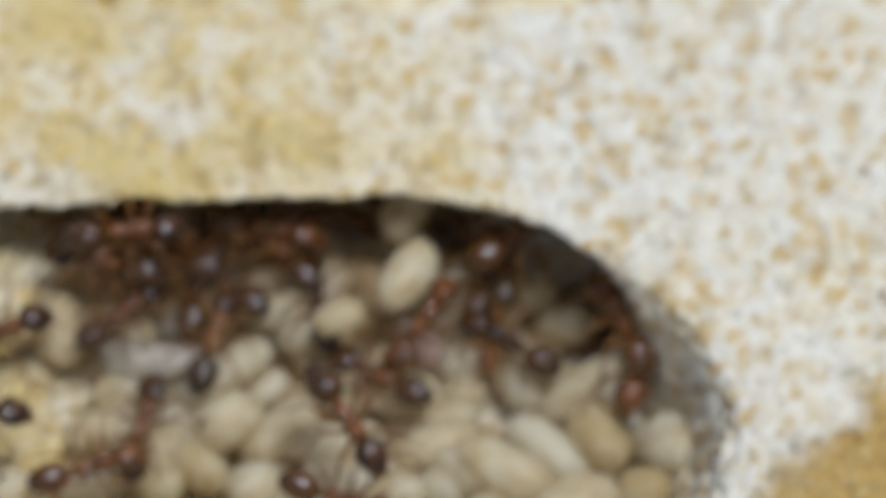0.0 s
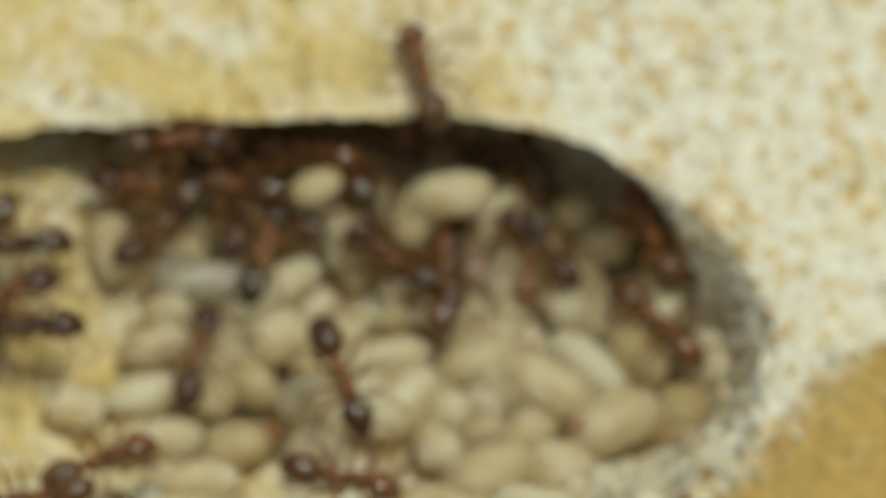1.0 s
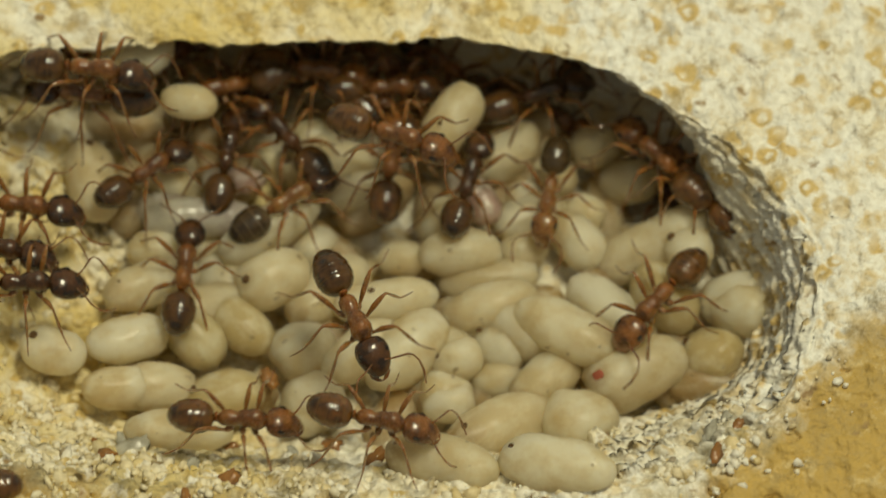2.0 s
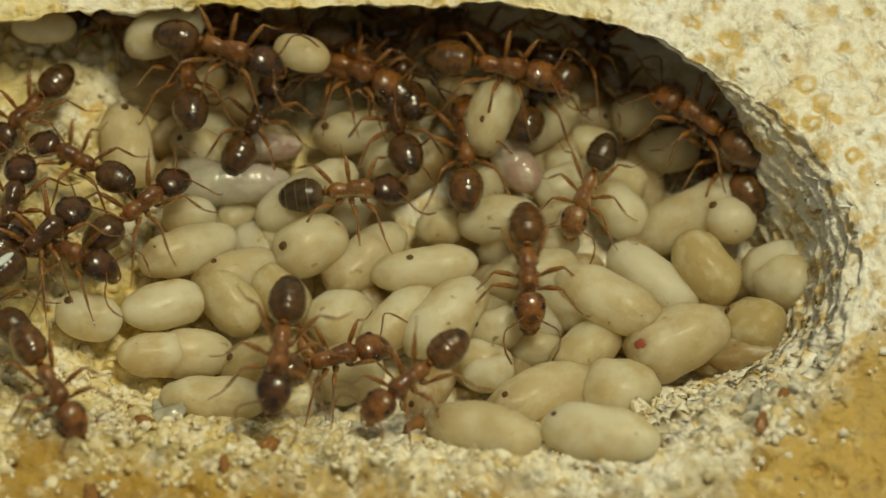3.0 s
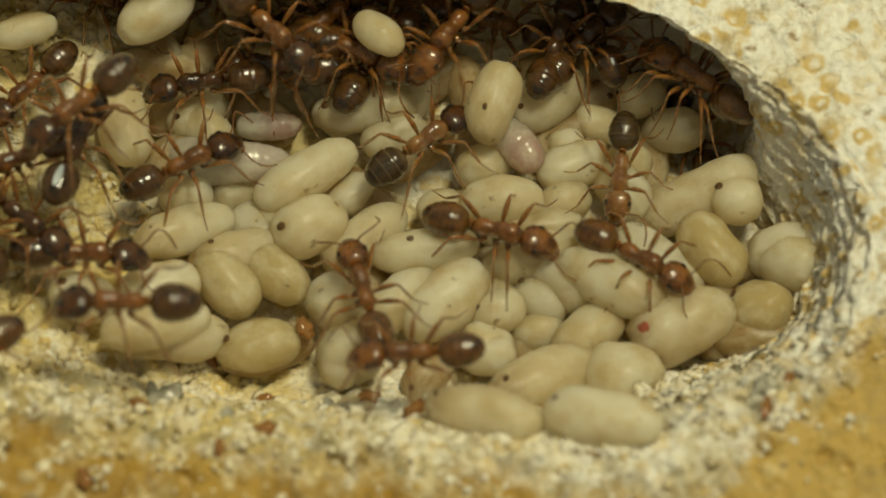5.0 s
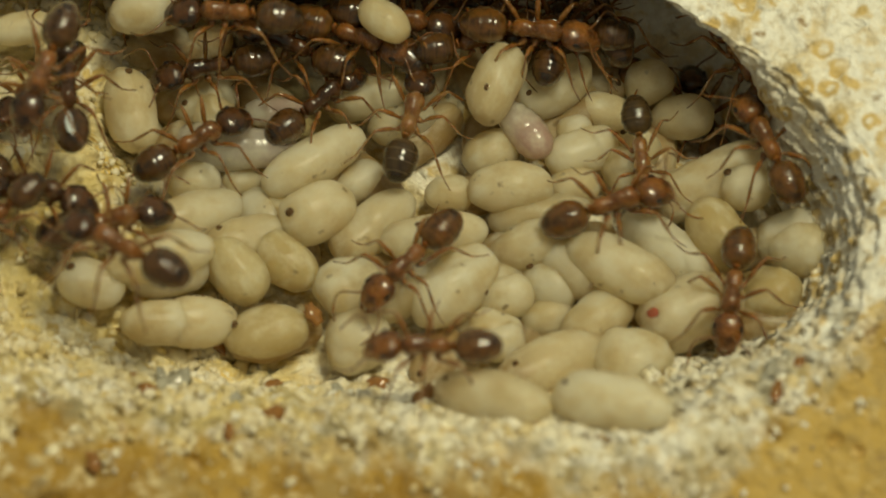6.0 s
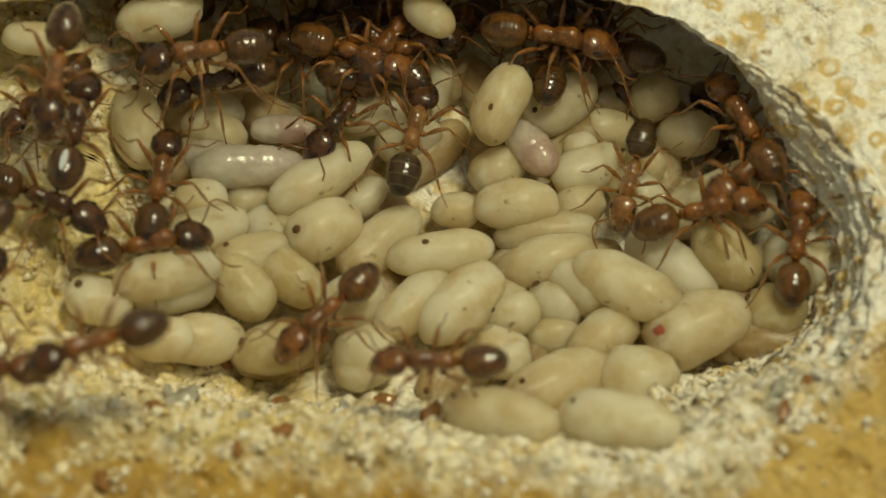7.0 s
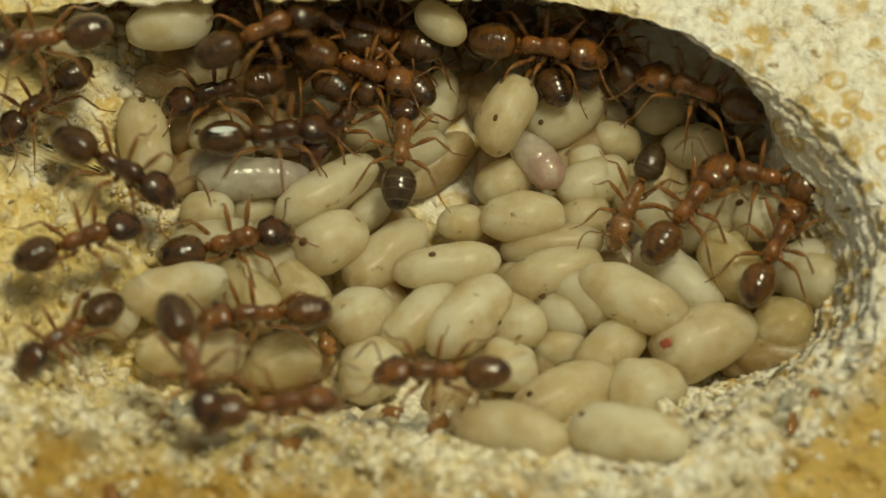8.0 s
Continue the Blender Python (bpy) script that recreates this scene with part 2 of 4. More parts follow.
GASTER = chitin("dark_chitin", (0.095, 0.041, 0.010), (0.020, 0.010, 0.004), 0.16, 0.2, (0.13, 0.062, 0.016), 0.06)
# pale segment bands of the tan ant, with the hairs' sheen in their colour
SHEEN_BAND_GASTER = chitin("pale_banded_chitin", (0.060, 0.036, 0.015), (0.022, 0.013, 0.006), 0.16, 0.1, (0.24, 0.17, 0.09))
LEG = chitin("leg_chitin", (0.30, 0.130, 0.030), (0.11, 0.043, 0.010), 0.2, 0.3, None, 0.2)
AMBER = chitin("amber_chitin", (0.33, 0.155, 0.038), (0.16, 0.065, 0.016), 0.2, 0.5, None, 0.25)
AMBER_GASTER = chitin("amber_dark_chitin", (0.06, 0.036, 0.013), (0.025, 0.015, 0.007), 0.14, 0.0, (0.14, 0.085, 0.03))
TAN_GASTER = chitin("tan_chitin", (0.15, 0.062, 0.013), (0.036, 0.016, 0.005), 0.16, 0.3, (0.17, 0.085, 0.022), 0.08)
MARK = chitin("pale_mark", (0.62, 0.68, 0.70), (0.42, 0.47, 0.50), 0.25)
EYE = chitin("eye_chitin", (0.012, 0.008, 0.006), (0.02, 0.012, 0.008), 0.1)
GRIT_STOPS = [(0.0, (0.86, 0.84, 0.76)), (0.72, (0.82, 0.76, 0.60)), (0.88, (0.70, 0.55, 0.26)), (0.955, (0.50, 0.45, 0.34)), (0.99, (0.14, 0.09, 0.05))]


def grit_material():
    m, n, l, b = material("stone_grit")
    isl = n.new("ShaderNodeNewGeometry").outputs["Random Per Island"]
    co = n.new("ShaderNodeTexCoord").outputs["Object"]
    base = ramp(n, l, isl, GRIT_STOPS)
    base = mix(n, l, ramp(n, l, yellowing(n, l, co), [(0.0, grey(0)), (1.0, grey(0.6))]), base, (0.72, 0.57, 0.22))
    base = mix(n, l, ramp(n, l, noise_node(n, l, co, 5000, 4), [(0.4, grey(0)), (0.7, grey(0.4))]), base, (0.42, 0.32, 0.16))
    l.new(base, b.inputs["Base Color"])
    b.inputs["Roughness"].default_value = 0.5
    l.new(bump(n, l, noise_node(n, l, co, 6000, 4), 0.6, 0.00008), b.inputs["Normal"])
    return m


PEBBLE = chitin("ochre_pebble", (0.62, 0.44, 0.12), (0.48, 0.30, 0.06), 0.5, coat=0.1)
GREY_PEBBLE = chitin("grey_pebble", (0.42, 0.40, 0.33), (0.22, 0.20, 0.14), 0.35, coat=0.3)
GRIT = grit_material()
DEBRIS = chitin("debris_brown", (0.30, 0.13, 0.03), (0.16, 0.08, 0.03), 0.7)

# ---- the carved chamber: an opening in the plate, its walls and floor ----
CX, CY, TOP = 2.0, -1.6, 5.0


def gauge(dx, dy):
    """How far out a place lies: 1 on the rim. Also the length of its slope."""
    a = np.where(dx > 0, 10.1, 21.0)
    n = np.where(dy > 0, np.where(dx > 0, 1.56, 4.0), np.where(dx > 0, 2.7, 3.2))
    p, q = np.abs(dx) / a, np.abs(dy) / 7.25
    g = np.maximum((p ** n + q ** n) ** (1 / n), 1e-6)
    gx = (p / g) ** (n - 1) / a
    gy = (q / g) ** (n - 1) / 7.25
    return g, np.sqrt(gx * gx + gy * gy), gx * np.sign(dx), gy * np.sign(dy)


def wall_width(nx, ny):
    """How wide the slope is between rim and floor, by the way that the rim faces."""
    south, east, west = np.clip(-ny, 0, 1), np.clip(nx, 0, 1), np.clip(-nx, 0, 1)
    return 2.3 * east ** 2 + 4.2 * south ** 2 + 8.0 * west ** 2 + 0.9 * np.clip(ny, 0, 1) ** 2 + 2.6 * east * south


def rise(s):
    """The height of a slope from 0 on the floor to 1 on the rim."""
    s = np.clip(s, 0, 1)
    return 0.55 * s + 0.45 * s * s * (3 - 2 * s)


def base_z(x, y):
    """The floor climbs to the west and falls away under the far right rim."""
    a, b = np.clip((-5.0 - x) / 7.0, 0, 1), np.clip(1 - ((x - 7.5) / 4.0) ** 2 - ((y - 4.0) / 3.0) ** 2, 0, 1)
    return 1.9 * a * a * (3 - 2 * a) - 1.6 * b


def floor_z(x, y):
    """The height of floor and slopes in millimetres, without the overhang."""
    dx, dy = np.asarray(x, float) - CX, np.asarray(y, float) - CY
    g, k, gx, gy = gauge(dx, dy)
    d = (g - 1) / k
    w = wall_width(gx / k, gy / k)
    north = np.clip((gy / k - 0.72) / 0.24, 0, 1)
    s = np.clip(1 + d / w, 0, 1) * (1 - north)
    low = base_z(np.asarray(x, float), np.asarray(y, float))
    return low + (TOP - low) * rise(s)


def part(name, bm, mat, parent=None, label="", smooth=True):
    me = bpy.data.meshes.new(name)
    if smooth:
        for f in bm.faces:
            f.smooth = True
    bm.to_mesh(me)
    bm.free()
    me.materials.append(mat)
    ob = new(name, me)
    if parent is not None:
        ob.parent = parent
    if label:
        ob["label"] = label
    return ob


def chamber():
    rays = 1100
    th = np.linspace(0, 2 * math.pi, rays, endpoint=False)
    c, s = np.cos(th), np.sin(th)
    g1, k, gx, gy = gauge(c, s)
    rho = 1 / g1
    nx, ny = gx / k, gy / k
    w = wall_width(nx, ny)
    north = np.clip((ny - 0.72) / 0.24, 0, 1)
    north = north * north * (3 - 2 * north)
    rows = []

    def ring(d, z):
        r = rho * (1 + d * k)
        rows.append(np.stack([CX + r * c, CY + r * s, z + 0 * r], 1))

    edge = -w * (1 - north) + 2.6 * north
    for f in np.linspace(0.004, 1, 110)[:-1]:
        r = rho * (1 + edge * k) * f
        rows.append(np.stack([CX + r * c, CY + r * s, base_z(CX + r * c, CY + r * s)], 1))
    nd = np.array([2.6, 3.4, 3.7, 3.3, 1.9, 0.65, 0.14, 0.0])
    nz = np.array([0.0, 0.35, 1.2, 2.4, 3.7, 4.5, 4.85, 5.0])
    for u in np.linspace(0, 1, 70)[:-1]:
        j = u * 7
        d1, z1 = np.interp(j, range(8), nd), np.interp(j, range(8), nz)
        d0 = -w * (1 - u)
        r = rho * (1 + (d0 * (1 - north) + d1 * north) * k)
        low = base_z(CX + r * c, CY + r * s)
        z0, z1 = low + (TOP - low) * rise(u), low + (TOP - low) * z1 / 5.0
        ring(d0 * (1 - north) + d1 * north, z0 * (1 - north) + z1 * north)
    for d in np.concatenate([np.arange(0, 7, 0.09), np.arange(7, 14.01, 0.2)]):
        ring(d, TOP - 0.12 * math.exp(-d / 0.25))
    # the rest of the block, out to its worn edges and down its sides
    last = np.hypot(rows[-1][:, 0] - CX, rows[-1][:, 1] - CY)
    block = 1 / ((np.abs(c) / 190) ** 7 + (np.abs(s) / 160) ** 7) ** (1 / 7)
    for f, z in [(f, TOP) for f in np.geomspace(0.01, 0.985, 24)] + [(0.993, TOP - 0.3), (0.998, TOP - 1.0), (1.0, TOP - 2.2), (1.0, -12), (1.0, -30)]:
        r = last + (block - last) * f
        rows.append(np.stack([CX + r * c, CY + r * s, z + 0 * r], 1))
    v = np.concatenate(rows)
    # a second hollow farther up the plate
    q = ((v[:, 0] - 3.8) / 7.0) ** 2 + ((v[:, 1] - 15.6) / 3.5) ** 2
    v[:, 2] -= np.where(v[:, 2] > 4, 4.5 * np.clip((1.15 - q) / 0.14, 0, 1), 0)
    # open pores in the plate
    rnd = random.Random(5)
    for _ in range(150):
        px, py, pr = rnd.uniform(-14, 16), rnd.uniform(-13, 14), rnd.uniform(0.12, 0.36)
        e = ((v[:, 0] - px) ** 2 + (v[:, 1] - py) ** 2 * rnd.uniform(0.6, 1.4)) / pr ** 2
        v[:, 2] -= np.where(v[:, 2] > 4.6, 0.22 * pr / 0.3 * np.exp(-e * e), 0)
    near = (np.abs(v[:, 0]) < 17) & (np.abs(v[:, 1]) < 20)
    nz3 = noise.noise_vector
    fr = noise.fractal
    wall = (v[:, 2] > 0.25) & (v[:, 2] < 4.8)
    for i in np.nonzero(near)[0]:
        p = Vector(v[i])
        big, small = nz3(p * 0.55), nz3(p * 1.9)
        tiny = fr(p * 4.5, 1.0, 2.0, 2)
        amp = 0.06 if p.z > 4.9 else 0.12
        v[i] += np.array((*(big * 0.16 + small * amp),))
        v[i, 2] += tiny * (0.06 if p.z > 4.9 else 0.09)
        lumpy = min(1, max(0, (-3.5 - p.x) / 2.5)) if p.z < 4.9 else 0.35
        if p.z < 4.9 and p.y < -5:
            lumpy = max(lumpy, 1.0)
        if lumpy:
            v[i, 2] += lumpy * (0.65 * (0.45 - noise.voronoi(p * 2.1 + small * 0.35)[0][0]) + 0.5 * (0.4 - noise.voronoi(p * 1.1 + big)[0][0]))
        if wall[i]:
            groove = math.sin(p.z * 15 + big.x * 7 + small.y * 3.4) * 0.25 * min(1, max(0.15, (p.x - 3) / 4)) * (1 - 0.65 * min(1, max(0, (p.y + 0.5) / 2)))
            a = math.atan2(p.y - CY, p.x - CX)
            v[i, 0] += groove * math.cos(a)
            v[i, 1] += groove * math.sin(a)
    n = len(rows)
    idx = np.arange(rays)
    nxt = np.roll(idx, -1)
    faces = np.concatenate([np.stack([r * rays + idx, r * rays + nxt, (r + 1) * rays + nxt, (r + 1) * rays + idx], 1) for r in range(n - 1)])
    me = bpy.data.meshes.new("nest_plate")
    me.from_pydata((v * MM).tolist(), [], faces.tolist() + [idx.tolist()[::-1], ((n - 1) * rays + idx).tolist()])
    me.polygons.foreach_set("use_smooth", [True] * len(me.polygons))
    me.materials.append(STONE)
    ob = new("ground", me)
    tagged(ob, "cream and ochre porous stone with a carved ant chamber", "stone", kind="structure")


chamber()


def grit():
    """Loose grains of the stone along the lip, the slopes and the bare floor."""
    rnd = random.Random(11)
    base = bmesh.new()
    bmesh.ops.create_icosphere(base, subdivisions=1, radius=1)
    pv = [v.co.copy() for v in base.verts]
    pf = [[v.index for v in f.verts] for f in base.faces]
    base.free()
    verts, faces = [], []
    for k in range(11000):
        if k % 5 < 2:
            x, y = rnd.uniform(-13.5, 8), -9.2 + abs(rnd.gauss(0, 1.6)) - rnd.choice((0, 0, 0, 1)) * rnd.random()
        elif k % 5 < 4:
            x, y = -6.0 - abs(rnd.gauss(0, 3.6)), rnd.uniform(-8, 6.5)
        else:
            x, y = rnd.uniform(4, 10.5), rnd.uniform(-8, -4)
        if noise.noise(Vector((x * 0.9, y * 0.9, 3))) < rnd.uniform(-0.25, 0.25) + (0.22 if k % 5 < 2 or k % 5 == 4 else 0.0):
            continue
        z = float(floor_z(x, y))
        r = min(0.05 * math.exp(rnd.gauss(0.75, 0.65)), 0.36)
        turn = Euler((rnd.uniform(0, 6), rnd.uniform(0, 6), rnd.uniform(0, 6))).to_matrix()
        sc = Vector((rnd.uniform(0.7, 1.4), rnd.uniform(0.7, 1.3), rnd.uniform(0.5, 0.9)))
        o = len(verts)
        for p in pv:
            q = turn @ Vector((p.x * sc.x, p.y * sc.y, p.z * sc.z)) * (r * rnd.uniform(0.55, 1.35))
            verts.append(((x + q.x) * MM, (y + q.y) * MM, (z - 0.55 * r + q.z) * MM))
        faces += [[o + i for i in f] for f in pf]
    # crystals and dark crumbs that lie loose on the plate
    for k in range(200):
        x = rnd.uniform(-13.5, 13)
        y = max(-9.8 - 0.13 * x, x - 17.4) + 0.6 - abs(rnd.gauss(0, 1.5))
        r = rnd.choice((0.05, 0.07, 0.09, 0.14)) * rnd.uniform(0.8, 1.3)
        turn = Euler((rnd.uniform(0, 6), rnd.uniform(0, 6), rnd.uniform(0, 6))).to_matrix()
        o = len(verts)
        for p in pv:
            q = turn @ Vector((p.x * 1.3, p.y, p.z * 0.8)) * (r * rnd.uniform(0.6, 1.3))
            verts.append(((x + q.x) * MM, (y + q.y) * MM, (TOP + 0.3 * r + q.z) * MM))
        faces += [[o + i for i in f] for f in pf]
    me = bpy.data.meshes.new("stone_grains")
    me.from_pydata(verts, [], faces)
    me.polygons.foreach_set("use_smooth", [True] * len(me.polygons))
    me.materials.append(GRIT)
    tagged(new("stone_grains", me), "loose cream and ochre stone grains on the chamber slopes", "gravel", kind="stuff")


grit()


# ---- brood ----
def tube(bm, pts, radii, seg=8):
    """A round tube along points, closed with caps."""
    pts = [Vector(p) for p in pts]
    rings = []
    for i, p in enumerate(pts):
        way = (pts[min(i + 1, len(pts) - 1)] - pts[max(i - 1, 0)]).normalized()
        side = way.cross(Vector((0, 0, 1)))
        side = Vector((0, 1, 0)) if side.length < 1e-3 else side.normalized()
        up = side.cross(way).normalized()
        rings.append([bm.verts.new(p + (side * math.cos(a) + up * math.sin(a)) * radii[i]) for a in (2 * math.pi * j / seg for j in range(seg))])
    for r0, r1 in zip(rings, rings[1:]):
        for j in range(seg):
            bm.faces.new((r0[j], r0[(j + 1) % seg], r1[(j + 1) % seg], r1[j]))
    bm.faces.new(rings[0][::-1])
    bm.faces.new(rings[-1])


def lathe(bm, profile, center, flat=1.0, wide=1.0, sag=0.0, seg=20, humps=None):
    """A body of rings along x: profile rows of place and radius, in millimetres; flat and wide scale its height and breadth."""
    rings = []
    for i, (x, r) in enumerate(profile):
        dz = sag * x * x + (humps[i] if humps else 0)
        rings.append([bm.verts.new(Vector((center[0] + x, center[1] + r * wide * math.cos(a), center[2] + r * flat * math.sin(a) + dz)) * MM)
                      for a in (2 * math.pi * j / seg for j in range(seg))])
    for r0, r1 in zip(rings, rings[1:]):
        for j in range(seg):
            bm.faces.new((r0[j], r1[j], r1[(j + 1) % seg], r0[(j + 1) % seg]))
    bm.faces.new(rings[0])
    bm.faces.new(rings[-1][::-1])


def egg_profile(length, width, blunt=0.0, steps=22, waist=0.0):
    out = []
    for i in range(steps + 1):
        a = math.pi * i / steps
        x = -math.cos(a)
        r = max(math.sin(a), 0.02) ** 0.82 * (1 + blunt * x) * (1 - waist * math.exp(-(x * 3) ** 2))
        out.append((x * length / 2, r * width / 2))
    return out


def wrinkle(bm, seed, amount):
    for v in bm.verts:
        p = v.co / MM
        v.co += v.normal * MM * amount * (noise.fractal(p * 0.9 + Vector((seed * 7.3, 0, 0)), 1.0, 2.0, 2) + 0.40 * noise.noise(Vector((p.x * 1.3, p.y * 4, p.z * 4)) + Vector((0, seed * 3.1, 0))))


COCOON_LABEL = "pale cream silk ant cocoon lying in the brood pile"
WARM_LABEL = "tan silk ant cocoon lying in the brood pile"
made_cocoons = []


def cocoon(x, y, z, length, width, yaw, pitch=0, spot=0, name="cocoon", mat=None, label=COCOON_LABEL, category="cocoon", group="brood pile", ripple=0.0):
    """A cocoon with its middle at x, y, z in millimetres. spot: 1 a dark end, 2 a red end, 3 a dark fleck on top, 0 none."""
    k = len(made_cocoons)
    rnd = random.Random(k * 17 + 3)
    bm = bmesh.new()
    lathe(bm, egg_profile(length, width, rnd.uniform(-0.12, 0.12), 40 if ripple else 22, rnd.uniform(0, 0.05)), (0, 0, 0), rnd.uniform(0.9, 1.0), 1.0, rnd.uniform(-0.02, 0.02))
    for v in bm.verts:
        f = 1 + ripple * math.sin(v.co.x / MM * 19)
        v.co.y, v.co.z = v.co.y * f, v.co.z * f
    bm.normal_update()
    wrinkle(bm, k + 1, 0.06 * width)
    ob = part(name, bm, mat or SILK)
    ob.matrix_basis = pose(x * MM, y * MM, z * MM, 0, -pitch, yaw)
    if spot:
        sb = bmesh.new()
        bmesh.ops.create_uvsphere(sb, u_segments=12, v_segments=8, radius=0.15 * MM * rnd.uniform(0.85, 1.4))
        sp = part("spot", sb, RED_SPOT if spot == 2 else MECONIUM, ob, "reddish end spot" if spot == 2 else "dark brown end spot")
        if spot == 3:
            sp.matrix_basis = pose(-0.13 * length * MM, 0.08 * width * MM, 0.46 * width * MM) @ Matrix.Diagonal((0.6, 0.45, 0.2, 1))
        elif spot == 2:
            sp.matrix_basis = pose(-0.375 * length * MM, 0.0, 0.338 * width * MM, 0, -38, 0) @ Matrix.Diagonal((1.35, 1.2, 0.55, 1))
        else:
            sp.matrix_basis = pose(-0.375 * length * MM, 0.08 * width * MM, 0.33 * width * MM, 0, -38, 0) @ Matrix.Diagonal((0.7, 0.6, 0.32, 1))
    tagged(ob, label, category, group)
    made_cocoons.append(ob)
    return ob


def larva(x, y, z, length, width, yaw, pitch=0, pink=False):
    ob = cocoon(x, y, z, length, width, yaw, pitch, 0, "larva", LARVA_PINK if pink else LARVA,
                "translucent pinkish larva lying on the cocoons" if pink else "translucent pale larva lying on the cocoons", "larva", "larvae", 0.025)
    return ob



def fragment(x, y, z, r, mat=None):
    """A crumb of brown nest waste, or a pebble."""
    k = len(made_cocoons) + int(abs(x * 100))
    bm = bmesh.new()
    bmesh.ops.create_icosphere(bm, subdivisions=3, radius=r * MM)
    bm.normal_update()
    wrinkle(bm, k, 0.7 * r)
    for v in bm.verts:
        v.co *= 1 + 0.5 * noise.noise(v.co / MM / r * 1.3 + Vector((k, 0, 0))) + 0.3 * noise.noise(v.co / MM / r * 3.1)
    ob = part("pebble" if mat else "waste_crumb", bm, mat or DEBRIS)
    ob.matrix_basis = pose(x * MM, y * MM, z * MM, 0, 0, k * 37 % 360) @ Matrix.Diagonal((1.3, 0.8, 0.6, 1))
    if mat:
        tagged(ob, "rounded ochre pebble lying on the chamber floor" if mat is PEBBLE else "grey glassy pebble set in the sandy slope", "pebble", "pebbles")
    else:
        tagged(ob, "small orange-brown crumb of nest waste on the stone", "crumb", "nest waste")

cocoon(4.74, -2.35, 1.75, 3.38, 1.64, 149, -0, 1)
cocoon(3.31, -1.97, 1.20, 2.32, 1.47, -46, 0, 0)
cocoon(6.07, -1.36, 1.00, 3.10, 1.52, -40, 0, 0)
cocoon(7.17, 0.65, 1.00, 4.09, 1.59, 24, 17, 0)
cocoon(8.39, 0.38, 1.50, 1.51, 1.48, -10, 0, 1)
cocoon(7.63, -1.13, 1.30, 2.42, 1.69, -55, 0, 0, mat=WARM_SILK, label=WARM_LABEL)
cocoon(9.82, -1.29, 1.06, 2.67, 1.81, -38, 29, 0)
cocoon(9.04, -2.85, 1.00, 1.85, 1.81, -14, 18, 1, mat=WARM_SILK, label=WARM_LABEL)
cocoon(6.81, -3.43, 1.25, 3.23, 2.10, 22, 0, 2)
cocoon(2.87, -5.21, 1.54, 3.73, 1.72, 29, -16, 1)
cocoon(4.12, -3.71, 1.10, 2.37, 1.59, 40, -0, 0)
cocoon(4.45, -8.00, 4.99, 3.51, 1.72, -14, 13, 1)
cocoon(1.11, -7.59, 4.29, 3.58, 1.59, -19, 17, 1)
cocoon(5.13, -5.07, 1.24, 2.21, 2.14, -0, 7, 0)
cocoon(-0.56, -1.21, 1.50, 3.14, 1.41, 9, 0, 3)
cocoon(2.51, -1.35, 1.20, 3.03, 1.48, 15, 0, 0)
cocoon(1.62, 0.40, 1.40, 2.45, 1.47, 5, 0, 0)
cocoon(-0.12, 0.36, 1.00, 1.38, 1.14, -2, 0, 0)
cocoon(-2.29, -0.70, 1.20, 2.92, 1.48, 42, 0, 0)
cocoon(-3.85, -0.53, 1.60, 2.29, 1.79, 28, 0, 1)
cocoon(-4.0, 1.08, 1.60, 3.35, 1.46, 33, -0, 1)
cocoon(-2.75, 0.78, 0.80, 1.75, 1.14, 42, 0, 1)
cocoon(-5.93, -1.28, 1.29, 3.14, 1.45, 20, -7, 0)
cocoon(-6.3, -2.05, 1.34, 2.6, 1.65, -58, -4, 1, mat=WARM_SILK, label=WARM_LABEL)
cocoon(-4.85, -1.85, 1.20, 2.3, 1.5, -42, -1, 1, mat=WARM_SILK, label=WARM_LABEL)
cocoon(-2.98, -2.56, 0.90, 1.94, 1.90, 45, 0, 1)
cocoon(-1.28, -2.69, 1.20, 2.90, 1.45, 45, 0, 0)
cocoon(0.07, -2.74, 1.30, 3.05, 1.86, 42, 0, 0)
cocoon(1.53, -2.97, 1.10, 1.66, 1.35, 14, 0, 1)
cocoon(2.75, -2.46, 0.90, 1.73, 1.52, -21, 0, 1)
cocoon(1.24, -3.97, 1.00, 1.57, 1.31, -13, 0, 0)
cocoon(2.69, -3.46, 0.70, 1.46, 1.21, 4, 0, 0)
cocoon(-7.26, -3.93, 1.46, 2.28, 1.59, 9, -13, 0)
cocoon(-5.33, -4.01, 1.01, 2.46, 1.52, 11, -4, 1, mat=WARM_SILK, label=WARM_LABEL)
cocoon(-2.71, -4.20, 0.90, 1.94, 1.90, 17, 0, 0)
cocoon(2.48, -0.28, 0.90, 3.02, 1.28, 5, 0, 0)
cocoon(1.11, 1.64, 1.10, 1.75, 1.38, 28, 0, 0)
cocoon(3.72, 1.69, 1.00, 2.28, 1.45, 26, -5, 0)
cocoon(3.51, 0.62, 0.90, 1.49, 1.28, 29, 0, 0)
cocoon(3.48, 2.42, 0.90, 1.02, 1.00, 22, 0, 0)
cocoon(4.39, 3.31, 0.35, 1.60, 1.21, 7, -22, 0)
cocoon(2.94, 3.72, 1.10, 2.48, 1.59, 39, -4, 1)
cocoon(-0.88, 4.17, 1.00, 2.35, 1.24, 68, 0, 0)
cocoon(-2.64, 3.62, 0.90, 2.32, 1.31, 48, 0, 1)
cocoon(-7.46, 0.41, 1.54, 1.56, 1.35, -4, -14, 0)
cocoon(-6.05, 0.69, 0.92, 1.47, 1.10, 4, -8, 0)
cocoon(-9.25, 2.45, 2.12, 2.7, 1.55, -78, -4, 1)
